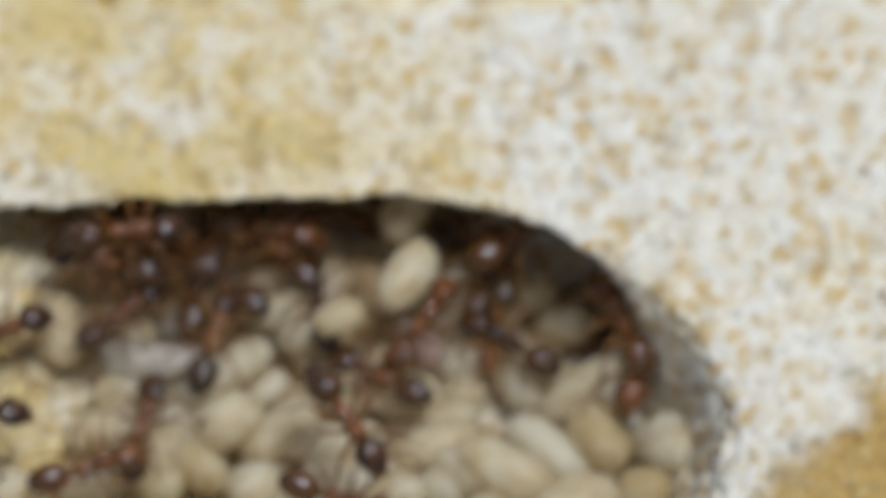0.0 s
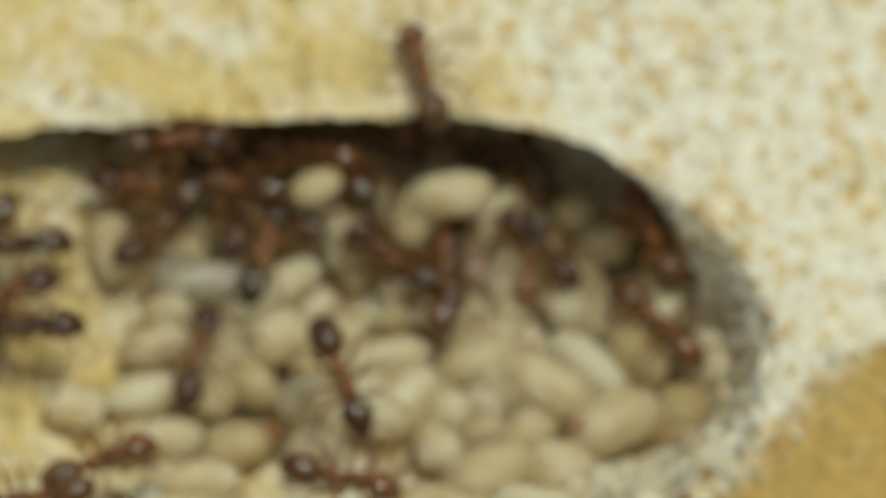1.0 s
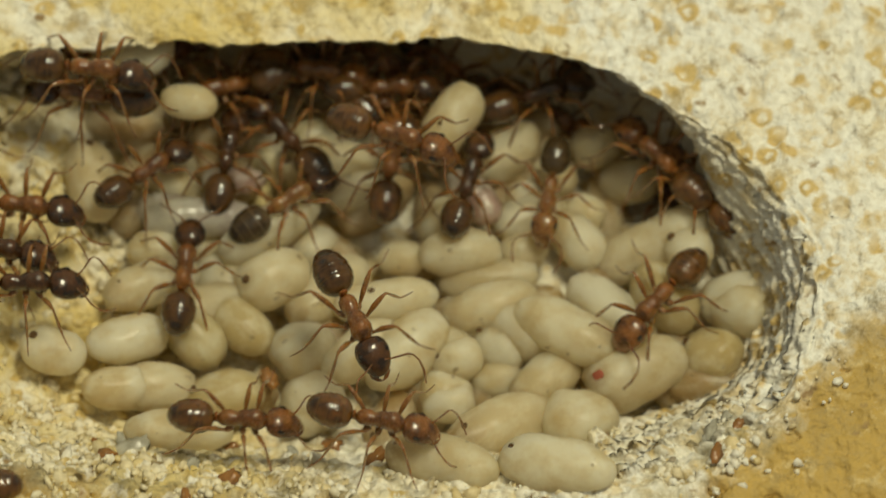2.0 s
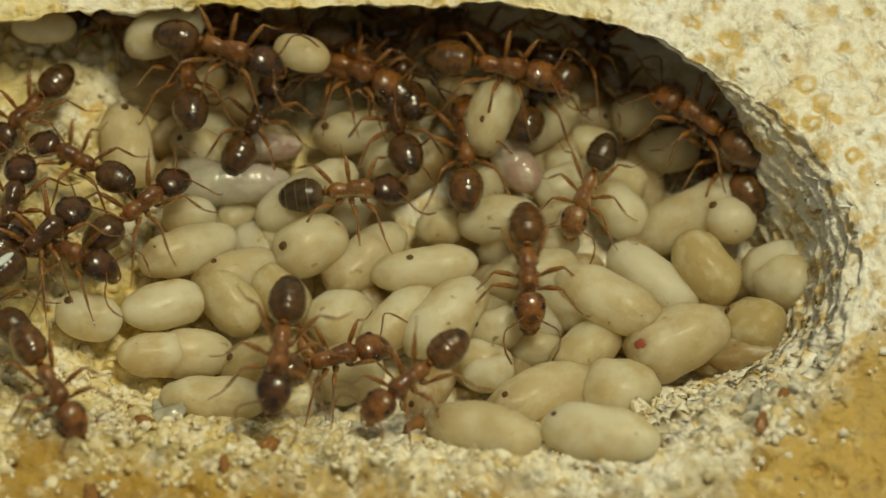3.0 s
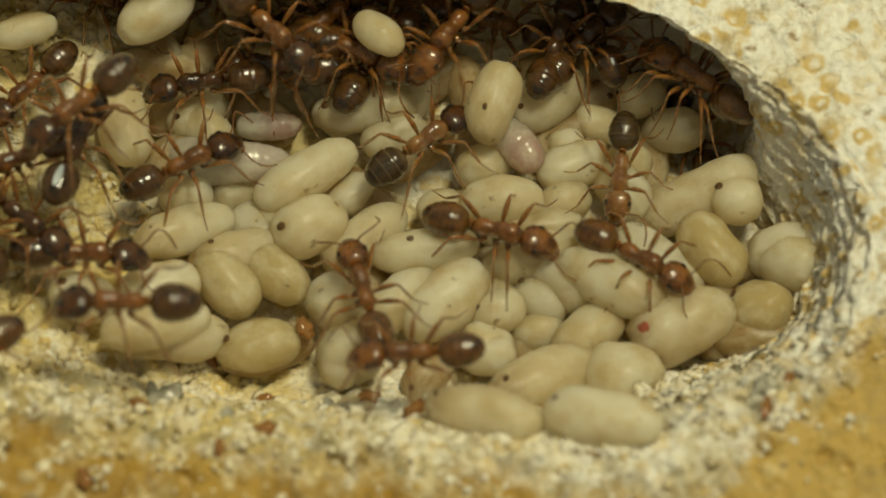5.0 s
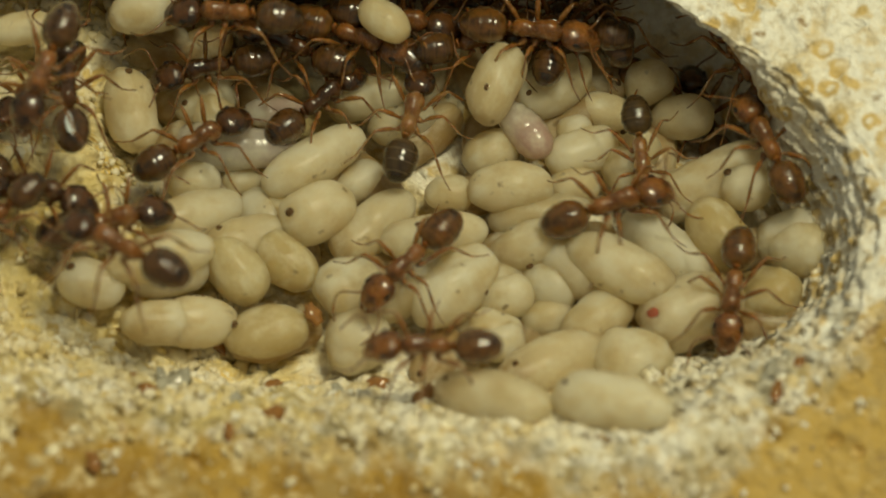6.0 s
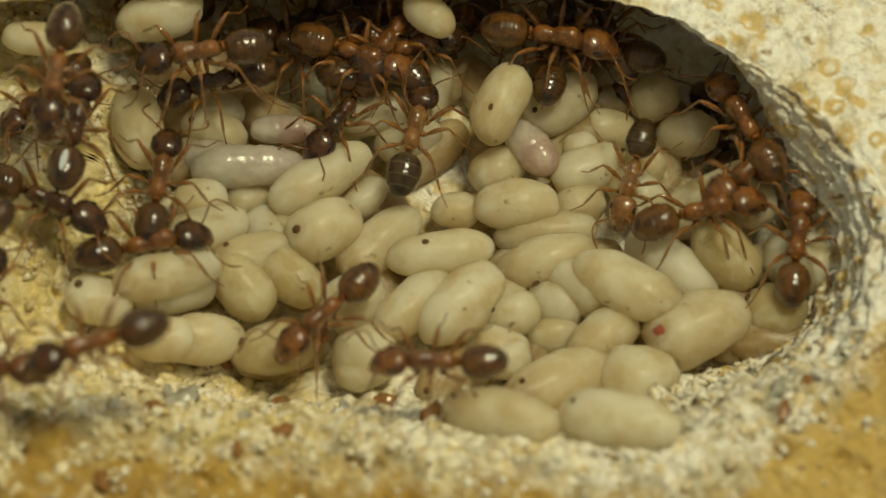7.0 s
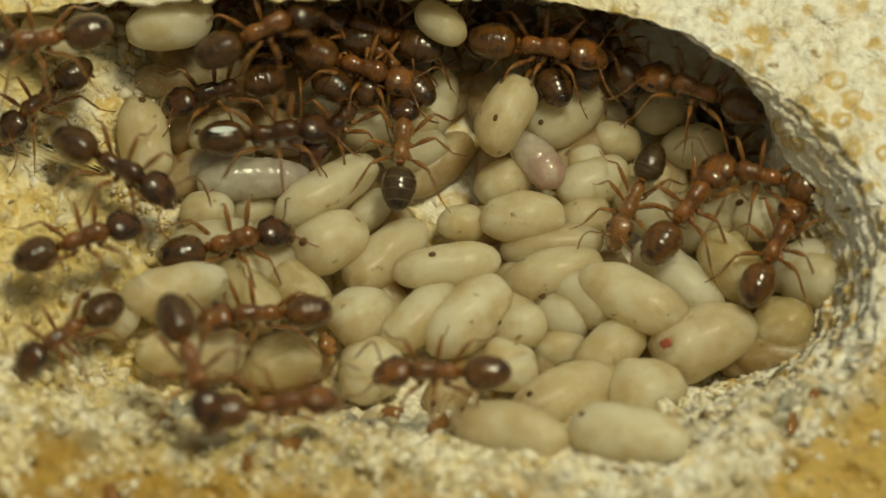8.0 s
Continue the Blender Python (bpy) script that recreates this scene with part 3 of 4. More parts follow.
cocoon(-7.12, 3.09, 1.32, 2.02, 1.31, 33, -11, 1)
cocoon(-4.90, -0.25, 0.90, 1.74, 1.45, -27, -1, 0, mat=WARM_SILK, label=WARM_LABEL)
cocoon(5.66, 4.30, 0.43, 1.44, 1.41, 11, 23, 0)
cocoon(-2.31, 3.32, 1.30, 3.11, 1.35, 8, 0, 1)
cocoon(-2.90, 4.42, 0.90, 1.57, 1.10, 17, 0, 0)
cocoon(-6.90, 2.59, 1.34, 1.55, 1.38, -36, -10, 0)
cocoon(-10.25, -3.18, 2.50, 1.93, 1.48, -8, -12, 1)
cocoon(-8.18, -2.57, 1.82, 2.53, 1.48, 20, -14, 0)
cocoon(-7.44, -0.74, 1.73, 3.07, 1.45, 23, -12, 1)
cocoon(-8.26, -4.09, 1.75, 2.44, 1.41, 11, -15, 0)
cocoon(5.15, 0.97, 0.90, 2.21, 1.45, -48, 0, 0)
cocoon(5.29, 2.11, 0.42, 1.34, 1.31, -27, -3, 1)
cocoon(-5.39, -0.32, 0.92, 1.91, 1.41, -42, -3, 0)
cocoon(-1.48, 2.66, 1.00, 1.97, 1.31, 22, 0, 0)
cocoon(-0.39, -2.35, 0.90, 2.21, 1.55, 27, 0, 0)
cocoon(1.29, -2.49, 0.90, 1.66, 1.55, -33, 0, 1)
cocoon(6.60, 3.31, 0.04, 2.03, 1.38, -11, 28, 0)
cocoon(1.29, -4.25, 1.00, 1.48, 1.45, -14, 0, 0)
cocoon(-2.89, -4.56, 0.90, 1.41, 1.38, -34, 4, 0)
cocoon(9.73, -1.01, 1.03, 2.20, 1.66, 9, 35, 0)
larva(-6.11, 1.43, 1.73, 3.30, 1.29, 3, 0, False)
larva(-5.10, 2.82, 1.30, 1.91, 0.90, 1, 0, True)
larva(2.04, 2.17, 1.60, 2.07, 1.13, -51, 0, True)
larva(-6.76, 1.51, 1.50, 1.85, 1.00, 11, 0, False)
larva(-6.88, 1.69, 1.54, 2.25, 1.16, -12, 0, True)

# the lower layer, which shows between the others; its darker silk paints shade into the gaps
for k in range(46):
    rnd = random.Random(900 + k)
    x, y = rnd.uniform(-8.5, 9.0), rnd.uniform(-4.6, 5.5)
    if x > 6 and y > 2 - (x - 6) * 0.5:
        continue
    cocoon(x, y, float(floor_z(x, y)) + 0.45, rnd.uniform(2.2, 2.9), rnd.uniform(1.15, 1.4), rnd.uniform(0, 180), 0, rnd.choice((0, 0, 1)), mat=SHADED_SILK, label="silk ant cocoon deep in the brood pile, coloured darker as if shaded")

fragment(-5.04, -8.22, 4.56, 0.22)
fragment(-6.22, -8.98, 5.10, 0.2)
fragment(-0.23, -7.35, 3.57, 0.3)
fragment(-2.11, -5.68, 1.27, 0.26)
fragment(-0.76, -6.75, 2.73, 0.24)
fragment(-4.04, -3.63, 1.40, 0.2)
fragment(-6.62, -4.28, 0.46, 0.2)
fragment(-8.63, -6.92, 3.50, 0.25)
fragment(9.67, -6.72, 4.73, 0.14)
fragment(8.99, -7.75, 5.10, 0.2)
fragment(2.19, -7.78, 3.95, 0.12)
fragment(-8.91, -6.29, 2.77, 0.16)
fragment(-9.97, -9.92, 5.05, 0.18)
fragment(-5.08, -5.61, 0.90, 0.16)
fragment(-7.16, -2.92, 0.73, 0.16)
fragment(-8.62, 4.44, float(floor_z(-8.62, 4.44)) + 0.05, 0.24, PEBBLE)
fragment(-7.81, -6.25, float(floor_z(-7.81, -6.25)) + 0.05, 0.36, GREY_PEBBLE)
fragment(-8.22, -6.04, float(floor_z(-8.22, -6.04)) + 0.05, 0.20, GREY_PEBBLE)
fragment(-6.11, -7.35, float(floor_z(-6.11, -7.35)) + 0.05, 0.22, GREY_PEBBLE)
fragment(-3.26, -6.19, float(floor_z(-3.26, -6.19)) + 0.05, 0.16, GREY_PEBBLE)
# two grey lumps added to stand for dark holes in the right slope
fragment(9.32, -6.10, float(floor_z(9.32, -6.10)) + 0.05, 0.20, GREY_PEBBLE)
fragment(8.89, -6.77, float(floor_z(8.89, -6.77)) + 0.05, 0.24, GREY_PEBBLE)
CARRIED = {}
CARRIED["carried_a"] = cocoon(0, 0, 0, 2.6, 1.5, 0, 0, 0, label="pale cream cocoon held up by worker ants", group="carried cocoons")
CARRIED["carried_b"] = cocoon(0, 0, 0, 1.7, 1.1, 0, 0, 0, label="pale cream cocoon held up by worker ants", group="carried cocoons")
CARRIED["carried_c"] = cocoon(0, 0, 0, 2.45, 1.5, 0, 0, 3, label="pale cream cocoon held up by worker ants", group="carried cocoons")
CARRIED["carried_e"] = cocoon(0, 0, 0, 3.29, 1.45, 0, 0, 1, label="pale cream cocoon dragged along the pile by an ant", group="carried cocoons")
CARRIED["carried_d"] = cocoon(0, 0, 0, 1.9, 1.05, 0, 0, 0, label="pale cream cocoon held up by worker ants", group="carried cocoons")

# ---- ants ----
def hairs(bm, count, length, seed):
    """Short stiff bristles that stand on the skin."""
    rnd = random.Random(seed)
    bm.normal_update()
    skin = list(bm.verts)
    for v in rnd.sample(skin, min(count, len(skin))):
        way = (v.normal + Vector((rnd.uniform(-0.9, -0.1), rnd.uniform(-0.4, 0.4), rnd.uniform(-0.2, 0.4)))).normalized()
        side = way.cross(Vector((0.3, 0.5, 0.8))).normalized() * 0.008 * MM
        other = way.cross(side).normalized() * 0.008 * MM
        p = v.co.copy()
        tip = bm.verts.new(p + way * length * rnd.uniform(0.6, 1.2) * MM)
        ring = [bm.verts.new(p + side), bm.verts.new(p - side * 0.5 + other), bm.verts.new(p - side * 0.5 - other)]
        for i in range(3):
            bm.faces.new((ring[i], ring[(i + 1) % 3], tip))


def ant(kind="brown", size=1.2, lift=0.0):
    """An ant that faces +x, its feet at z = 0. lift turns the hind body up."""
    body, head_m, rear, leg_m = {"brown": (THORAX, HEAD, GASTER, LEG), "dark": (HEAD, HEAD, GASTER, LEG), "amber": (AMBER, AMBER, AMBER_GASTER, AMBER),
                                 "red": (THORAX, THORAX, TAN_GASTER, LEG), "tan": (AMBER, HEAD, SHEEN_BAND_GASTER, AMBER)}[kind]
    S = size
    root = new("ant")
    bm = bmesh.new()
    lathe(bm, [(-0.46, 0.05), (-0.42, 0.12), (-0.34, 0.175), (-0.22, 0.195), (-0.10, 0.185), (-0.02, 0.172), (0.03, 0.178), (0.12, 0.205), (0.22, 0.22), (0.29, 0.215), (0.33, 0.225), (0.45, 0.255), (0.57, 0.23), (0.66, 0.15), (0.74, 0.08)],
          (0.1, 0, 0.70), 1.15, 1.0, 0, 20, [-0.06, -0.05, -0.01, 0.02, 0.02, -0.01, 0.0, 0.04, 0.06, 0.05, 0.05, 0.03, 0.01, -0.01, -0.02])
    bm.normal_update()
    for v in bm.verts:
        v.co *= S
    wrinkle(bm, 3, 0.04)
    hairs(bm, 70, 0.12 * S, 9)
    part("thorax", bm, body, root, "red-brown glossy mid body" if kind not in ("amber", "tan") else "amber glossy mid body")
    bm = bmesh.new()
    tube(bm, [Vector((-0.5, 0, 0.6)) * MM * S, Vector((-0.4, 0, 0.66)) * MM * S, Vector((-0.28, 0, 0.62)) * MM * S], [0.06 * MM * S, 0.1 * MM * S, 0.07 * MM * S], 10)
    bmesh.ops.create_uvsphere(bm, u_segments=10, v_segments=8, radius=0.13 * MM * S, matrix=Matrix.Translation(Vector((-0.4, 0, 0.76)) * MM * S) @ Matrix.Diagonal((0.4, 0.9, 1.1, 1)))
    part("waist", bm, body, root)
    bm = bmesh.new()
    prof = []
    for i in range(41):
        a = math.pi * i / 40
        x = -math.cos(a)
        r = max(math.sin(a), 0.03) ** 0.85 * (1 + 0.14 * x)
        for cut in (0.45, -0.02, -0.42, -0.72):
            r *= 1 - 0.055 * math.exp(-(((x - cut) / 0.035) ** 2)) + 0.02 * math.exp(-(((x - cut + 0.09) / 0.06) ** 2))
        prof.append((x * 0.56, r * 0.425))
    lathe(bm, prof, (-0.53, 0, 0), 0.92, 1.0, -0.05, 26)
    for v in bm.verts:
        v.co *= S
    hairs(bm, 150, 0.12 * S, 5)
    gaster = part("gaster", bm, rear, root, "dark brown banded hind body")
    gaster.matrix_basis = pose(-0.48 * MM * S, 0, 0.64 * MM * S, 0, lift, 0)
    bm = bmesh.new()
    lathe(bm, [(-0.41, 0.08), (-0.39, 0.20), (-0.34, 0.29), (-0.24, 0.36), (-0.10, 0.39), (0.06, 0.375), (0.20, 0.33), (0.32, 0.265), (0.42, 0.19), (0.48, 0.10)], (0.40, 0, 0), 0.64, 1.0, -0.1, 24)
    for v in bm.verts:
        v.co *= S
    hairs(bm, 40, 0.09 * S, 2)
    head = part("head", bm, head_m, root, "dark brown glossy head")
    head.matrix_basis = pose(0.80 * MM * S, 0, 0.74 * MM * S, 0, 22, 0)
    for side in (-1, 1):
        bm = bmesh.new()
        bmesh.ops.create_uvsphere(bm, u_segments=12, v_segments=8, radius=0.085 * MM * S)
        e = part("eye", bm, EYE, head)
        e.matrix_basis = pose(0.34 * MM * S, side * 0.315 * MM * S, 0.12 * MM * S) @ Matrix.Diagonal((1.1, 0.6, 0.9, 1))
        bm = bmesh.new()
        tube(bm, [Vector(p) * MM * S for p in ((0.66, side * 0.17, -0.10), (0.82, side * 0.17, -0.13), (0.93, side * 0.09, -0.15), (0.98, side * 0.0, -0.15))], [0.07 * MM * S, 0.065 * MM * S, 0.045 * MM * S, 0.012 * MM * S])
        part("mandible", bm, body, head)
        bm = bmesh.new()
        pts = [(0, 0, 0), (0.10, side * 0.18, 0.10), (0.22, side * 0.48, 0.20), (0.30, side * 0.56, 0.19), (0.48, side * 0.62, 0.08), (0.72, side * 0.60, -0.08), (0.98, side * 0.50, -0.24)]
        tube(bm, [Vector(p) * MM * S for p in pts], [r * MM * S for r in (0.024, 0.021, 0.025, 0.018, 0.022, 0.028, 0.022)])
        a = part("antenna", bm, leg_m, head)
        a.matrix_basis = pose(0.56 * MM * S, side * 0.13 * MM * S, 0.16 * MM * S)
    hips = [(0.50, 55, 1.0), (0.22, 95, 0.95), (-0.02, 138, 1.15)]
    for side in (-1, 1):
        for hx, way, reach in hips:
            bm = bmesh.new()
            pts = [(0, 0, 0), (0.10, 0, -0.08), (0.17, 0, -0.07), (0.21, 0, -0.01), (0.38, 0, 0.18), (0.56, 0, 0.33), (0.70, 0, 0.41), (0.75, 0, 0.38), (0.80, 0, 0.29), (0.93, 0, 0.03), (1.06, 0, -0.22), (1.11, 0, -0.32), (1.15, 0, -0.37), (1.30, 0, -0.45), (1.42, 0, -0.485), (1.50, 0, -0.49)]
            rr = (0.085, 0.075, 0.040, 0.042, 0.066, 0.058, 0.036, 0.030, 0.028, 0.040, 0.034, 0.022, 0.018, 0.016, 0.014, 0.009)
            tube(bm, [Vector((p[0] * reach, p[1], p[2])) * MM * S for p in pts], [r * MM * S for r in rr], 10)
            hairs(bm, 26, 0.07 * S, 4)
            leg = part("leg", bm, leg_m, root)
            leg.matrix_basis = pose(hx * MM * S, side * 0.13 * MM * S, 0.5 * MM * S, 0, 0, side * way)
    tagged(root, {"brown": "glossy red-brown worker ant with dark hind body", "dark": "dark brown glossy worker ant on the brood",
                  "amber": "pale amber young worker ant with dark hind body", "red": "reddish brown worker ant among the cocoons",
                  "tan": "worker ant with translucent tan mid body and dark head"}[kind], "ant", "worker ants")
    return root


def at(x, y, z, yaw, pitch=0, roll=0):
    return pose(x * MM, y * MM, z * MM, roll, -pitch, yaw)


def limbs(thing, stride, phase):
    """Swings the legs and feelers of an ant on its body: stride in degrees, steps of a quarter second."""
    legs = sorted((o for o in thing.children if o.name.startswith("leg")), key=lambda o: o.name)
    for i, o in enumerate(legs):
        rest = o.matrix_basis.copy()
        beat = phase + (math.pi if i in (0, 2, 4) else 0)
        walk(o, [(j * 0.2, rest @ pose(0, 0, 0, 0, -0.4 * stride * max(0, math.sin(beat + j * 1.9 + 1.2)), stride * math.sin(beat + j * 1.9) + 7 * math.sin(i * 2.1 + phase))) for j in range(41)])
    head = [o for o in thing.children if o.name.startswith("head")][0]
    for i, o in enumerate(sorted((o for o in head.children if o.name.startswith("antenna")), key=lambda o: o.name)):
        rest = o.matrix_basis.copy()
        walk(o, [(j * 0.4, rest @ pose(0, 0, 0, 9 * math.sin(phase * 2 + i + j * 1.1), 8 * math.sin(phase + j * 0.9 + i * 2), 14 * math.sin(phase + j * 1.3 + i * 1.7))) for j in range(21)])


ANTS = {}
ANTS["x1"] = ant("dark", 1.17, -8)
ANTS["x2"] = ant("red", 1.22, 0)
ANTS["x3"] = ant("brown", 1.17, 6)
ANTS["a1"] = ant("brown", 1.11, 12)
ANTS["a2"] = ant("tan", 1.19, -8)
ANTS["a4"] = ant("brown", 1.22, 0)
ANTS["a5"] = ant("dark", 1.17, 6)
ANTS["a6"] = ant("amber", 1.06, 12)
ANTS["a7"] = ant("red", 1.27, -8)
ANTS["a8"] = ant("brown", 1.33, 0)
ANTS["a9"] = ant("red", 1.22, 6)
ANTS["a10"] = ant("red", 1.22, 12)
ANTS["a12"] = ant("dark", 1.17, -8)
ANTS["a13"] = ant("brown", 1.11, 0)
ANTS["a15"] = ant("brown", 1.27, 6)
ANTS["a16"] = ant("dark", 1.27, 12)
ANTS["a17"] = ant("red", 1.22, -8)
ANTS["a18"] = ant("red", 1.27, 0)
ANTS["a19"] = ant("dark", 1.17, 6)
ANTS["a20"] = ant("dark", 1.22, 12)
ANTS["a21"] = ant("brown", 1.27, -8)
ANTS["a22"] = ant("red", 1.27, 0)
ANTS["a23"] = ant("brown", 1.22, 6)
ANTS["b1"] = ant("brown", 1.27, 12)
ANTS["b2"] = ant("brown", 1.17, -8)
ANTS["b3"] = ant("dark", 1.27, 0)
ANTS["b4"] = ant("red", 1.22, 6)
ANTS["b5"] = ant("brown", 1.17, 12)
ANTS["b6"] = ant("red", 1.22, -8)
ANTS["a24"] = ant("dark", 1.17, 0)
ANTS["n1"] = ant("brown", 1.2, -8)
ANTS["n2"] = ant("red", 1.2, 0)
ANTS["n3"] = ant("dark", 1.2, 6)
ANTS["n4"] = ant("red", 1.2, 12)
ANTS["n5"] = ant("brown", 1.2, -8)
ANTS["n6"] = ant("red", 1.2, 0)
ANTS["n7"] = ant("dark", 1.2, 6)


def pale_mark(thing, S):
    """A narrow pale mark along the back of one ant's hind body."""
    gaster = [o for o in thing.children if o.name.startswith("gaster")][0]
    bm = bmesh.new()
    bmesh.ops.create_uvsphere(bm, u_segments=16, v_segments=10, radius=0.1 * MM * S)
    bm.normal_update()
    wrinkle(bm, 5, 0.02)
    ob = part("pale_mark", bm, MARK, gaster, "pale bluish-white mark")
    ob.matrix_basis = pose(-0.58 * MM * S, 0.03 * MM * S, 0.378 * MM * S) @ Matrix.Diagonal((3.3, 1.0, 0.4, 1))


pale_mark(ANTS["a16"], 1.27)


def motions():
    walk(CARRIED["carried_a"], [(0, at(1.74, 3.47, 3.60, 60, 0)), (0.3, at(2.40, 2.72, 3.60, 35, 0)), (0.5, at(3.42, 1.79, 3.60, 55, 0)), (0.8, at(0.97, 3.72, 3.60, 80, 0)), (1.0, at(1.74, 3.52, 3.60, 10, 0)), (1.2, at(-0.00, 4.54, 3.60, 15, 0)), (1.3, at(-1.07, 4.66, 3.60, 15, 0)), (1.5, at(-4.13, 5.68, 3.60, 10, 0)), (2.0, at(-8.03, 5.83, 3.60, 20, 0)), (3.5, at(-8.16, 5.35, 3.60, 35, 0)), (4.5, at(-8.19, 5.43, 3.60, 50, 0)), (6.0, at(-8.64, 4.99, 3.60, 20, 0)), (7.5, at(-8.61, 5.41, 3.60, 20, 0)), (8.0, at(-8.54, 5.39, 3.60, 15, 0))])
    walk(CARRIED["carried_b"], [(0, at(-0.37, 2.14, 3.60, 20, 0)), (0.3, at(0.81, 3.63, 3.60, 40, 0)), (0.5, at(0.94, 3.47, 3.60, 50, 0)), (0.8, at(-2.22, 3.56, 3.60, 40, 0)), (1.0, at(-2.59, 3.86, 3.60, 20, 0)), (1.2, at(-2.33, 4.90, 3.60, 10, 0)), (1.5, at(-2.44, 5.94, 3.60, -10, 0)), (2.0, at(-6.34, 4.33, 3.60, -10, 0)), (3.5, at(-2.71, 4.89, 3.60, -30, 0)), (4.5, at(-1.88, 4.71, 3.60, -40, 0)), (6.0, at(-1.99, 4.65, 3.60, -40, 0)), (7.5, at(-0.50, 5.62, 3.60, -40, 0)), (8.0, at(-0.74, 5.52, 3.60, -40, 0))])
    walk(CARRIED["carried_c"], [(0, at(1.71, 6.23, 2.60, 70, 12)), (1.0, at(0.63, 3.28, 2.60, 65, 12)), (1.5, at(1.33, 3.82, 2.60, 35, 12)), (2.0, at(1.41, 4.12, 2.60, 60, 12)), (3.5, at(1.39, 2.87, 2.60, 73, 12)), (4.5, at(1.43, 2.88, 2.60, 76, 12)), (6.0, at(1.23, 3.08, 2.60, 70, 12)), (6.5, at(1.20, 3.06, 2.60, 68, 12)), (7.5, at(1.16, 2.95, 2.60, 68, 12)), (8.0, at(1.14, 3.04, 2.60, 66, 12))])
    walk(CARRIED["carried_e"], [(0, at(-6.59, -5.51, 1.72, 8, -16)), (4.0, at(-6.62, -5.50, 1.74, 8, -16)), (4.5, at(-7.70, -5.25, 2.10, 15, -16)), (5.8, at(-8.30, -2.45, 2.65, 20, -14)), (8.0, at(-8.30, -2.50, 2.60, 20, -14))])
    walk(CARRIED["carried_d"], [(0, at(-9.64, 7.35, 3.40, 0, 0)), (3.5, at(-11.80, 5.55, 3.40, 0, 0)), (4.0, at(-11.81, 5.40, 3.40, 20, 0)), (6.0, at(-12.36, 4.45, 3.40, 10, 0)), (8.0, at(-11.95, 5.11, 3.40, -25, 0))])
    walk(ANTS["x1"], [(0, at(5.13, 9.03, 1.24, 109)), (1.0, at(4.12, 6.14, 1.21, 109)), (1.5, at(4.57, 6.48, 1.29, 108)), (2.0, at(4.65, 6.82, 1.28, 108)), (3.5, at(4.59, 5.68, 1.04, 108)), (4.5, at(4.42, 5.56, 1.04, 111)), (6.0, at(4.37, 5.82, 1.17, 108)), (8.0, at(4.26, 5.75, 1.17, 111))])
    limbs(ANTS["x1"], 4, 0.00)
    walk(ANTS["x2"], [(0, at(-2.78, 5.53, 2.00, -10)), (0.8, at(-3.00, 5.57, 2.00, -10)), (1.5, at(-2.94, 5.45, 2.00, -10)), (2.0, at(-2.82, 5.77, 2.00, -9)), (3.5, at(-2.95, 4.37, 2.00, -29)), (4.5, at(-2.76, 4.62, 2.00, -27)), (6.0, at(-2.97, 4.58, 2.00, -20)), (8.0, at(-3.18, 4.52, 2.00, -20))])
    limbs(ANTS["x2"], 6, 1.37)
    walk(ANTS["x3"], [(0, at(-2.34, 4.98, 1.60, 132)), (0.8, at(-2.00, 5.10, 1.60, 132)), (1.5, at(-2.18, 5.22, 1.60, 132)), (2.0, at(-2.03, 5.50, 1.60, 133)), (3.5, at(-2.30, 4.73, 1.60, 136)), (4.5, at(-2.09, 5.02, 1.60, 134)), (6.0, at(-2.11, 4.93, 1.60, 132)), (8.0, at(-2.23, 4.82, 1.60, 134))])
    limbs(ANTS["x3"], 6, 2.74)
    walk(ANTS["a1"], [(0, at(-7.25, 2.52, 2.24, 41)), (0.8, at(-7.77, 2.66, 2.24, 41)), (1.5, at(-7.65, 2.36, 2.24, 41)), (2.0, at(-7.70, 2.27, 2.26, 37)), (3.5, at(-11.53, 0.73, 3.46, -170)), (4.5, at(-11.71, 1.08, 3.48, -164)), (6.0, at(-12.86, -2.16, 4.05, -140)), (8.0, at(-14.93, -2.82, 4.99, -135))])
    limbs(ANTS["a1"], 6, 4.11)
    walk(ANTS["a2"], [(0, at(-4.36, 1.87, 1.70, 74)), (0.8, at(-4.32, 2.09, 1.70, 74)), (1.5, at(-4.44, 2.03, 1.70, 74)), (2.0, at(-3.58, 1.52, 1.70, 34)), (3.5, at(-2.50, 0.75, 1.70, 3)), (4.0, at(-1.30, 1.48, 1.70, 12)), (4.5, at(-0.62, 1.59, 1.70, 18)), (6.0, at(-1.26, 1.91, 1.70, 77)), (6.5, at(-1.35, 1.86, 1.70, 78)), (7.0, at(-1.35, 2.01, 1.70, 77)), (7.5, at(-1.38, 1.94, 1.70, 77)), (8.0, at(-1.86, 2.00, 1.70, 86))])
    limbs(ANTS["a2"], 10, 5.48)
    walk(ANTS["a4"], [(0, at(-6.53, -1.13, 1.78, 77)), (0.8, at(-6.47, -1.55, 1.78, 77)), (1.5, at(-6.29, -1.37, 1.78, 77)), (2.0, at(-6.48, -0.86, 1.82, 83)), (3.5, at(-9.61, 0.06, 3.03, 26)), (4.0, at(-8.73, 0.51, 2.69, 29)), (4.5, at(-7.74, 0.58, 2.29, 26)), (6.0, at(-7.49, 0.98, 2.19, 32)), (6.5, at(-8.15, 0.38, 2.46, 9)), (7.0, at(-8.59, -0.03, 2.59, 81)), (7.5, at(-9.10, -1.37, 2.80, 85)), (8.0, at(-11.10, -1.79, 3.48, 21))])
    limbs(ANTS["a4"], 12, 0.57)
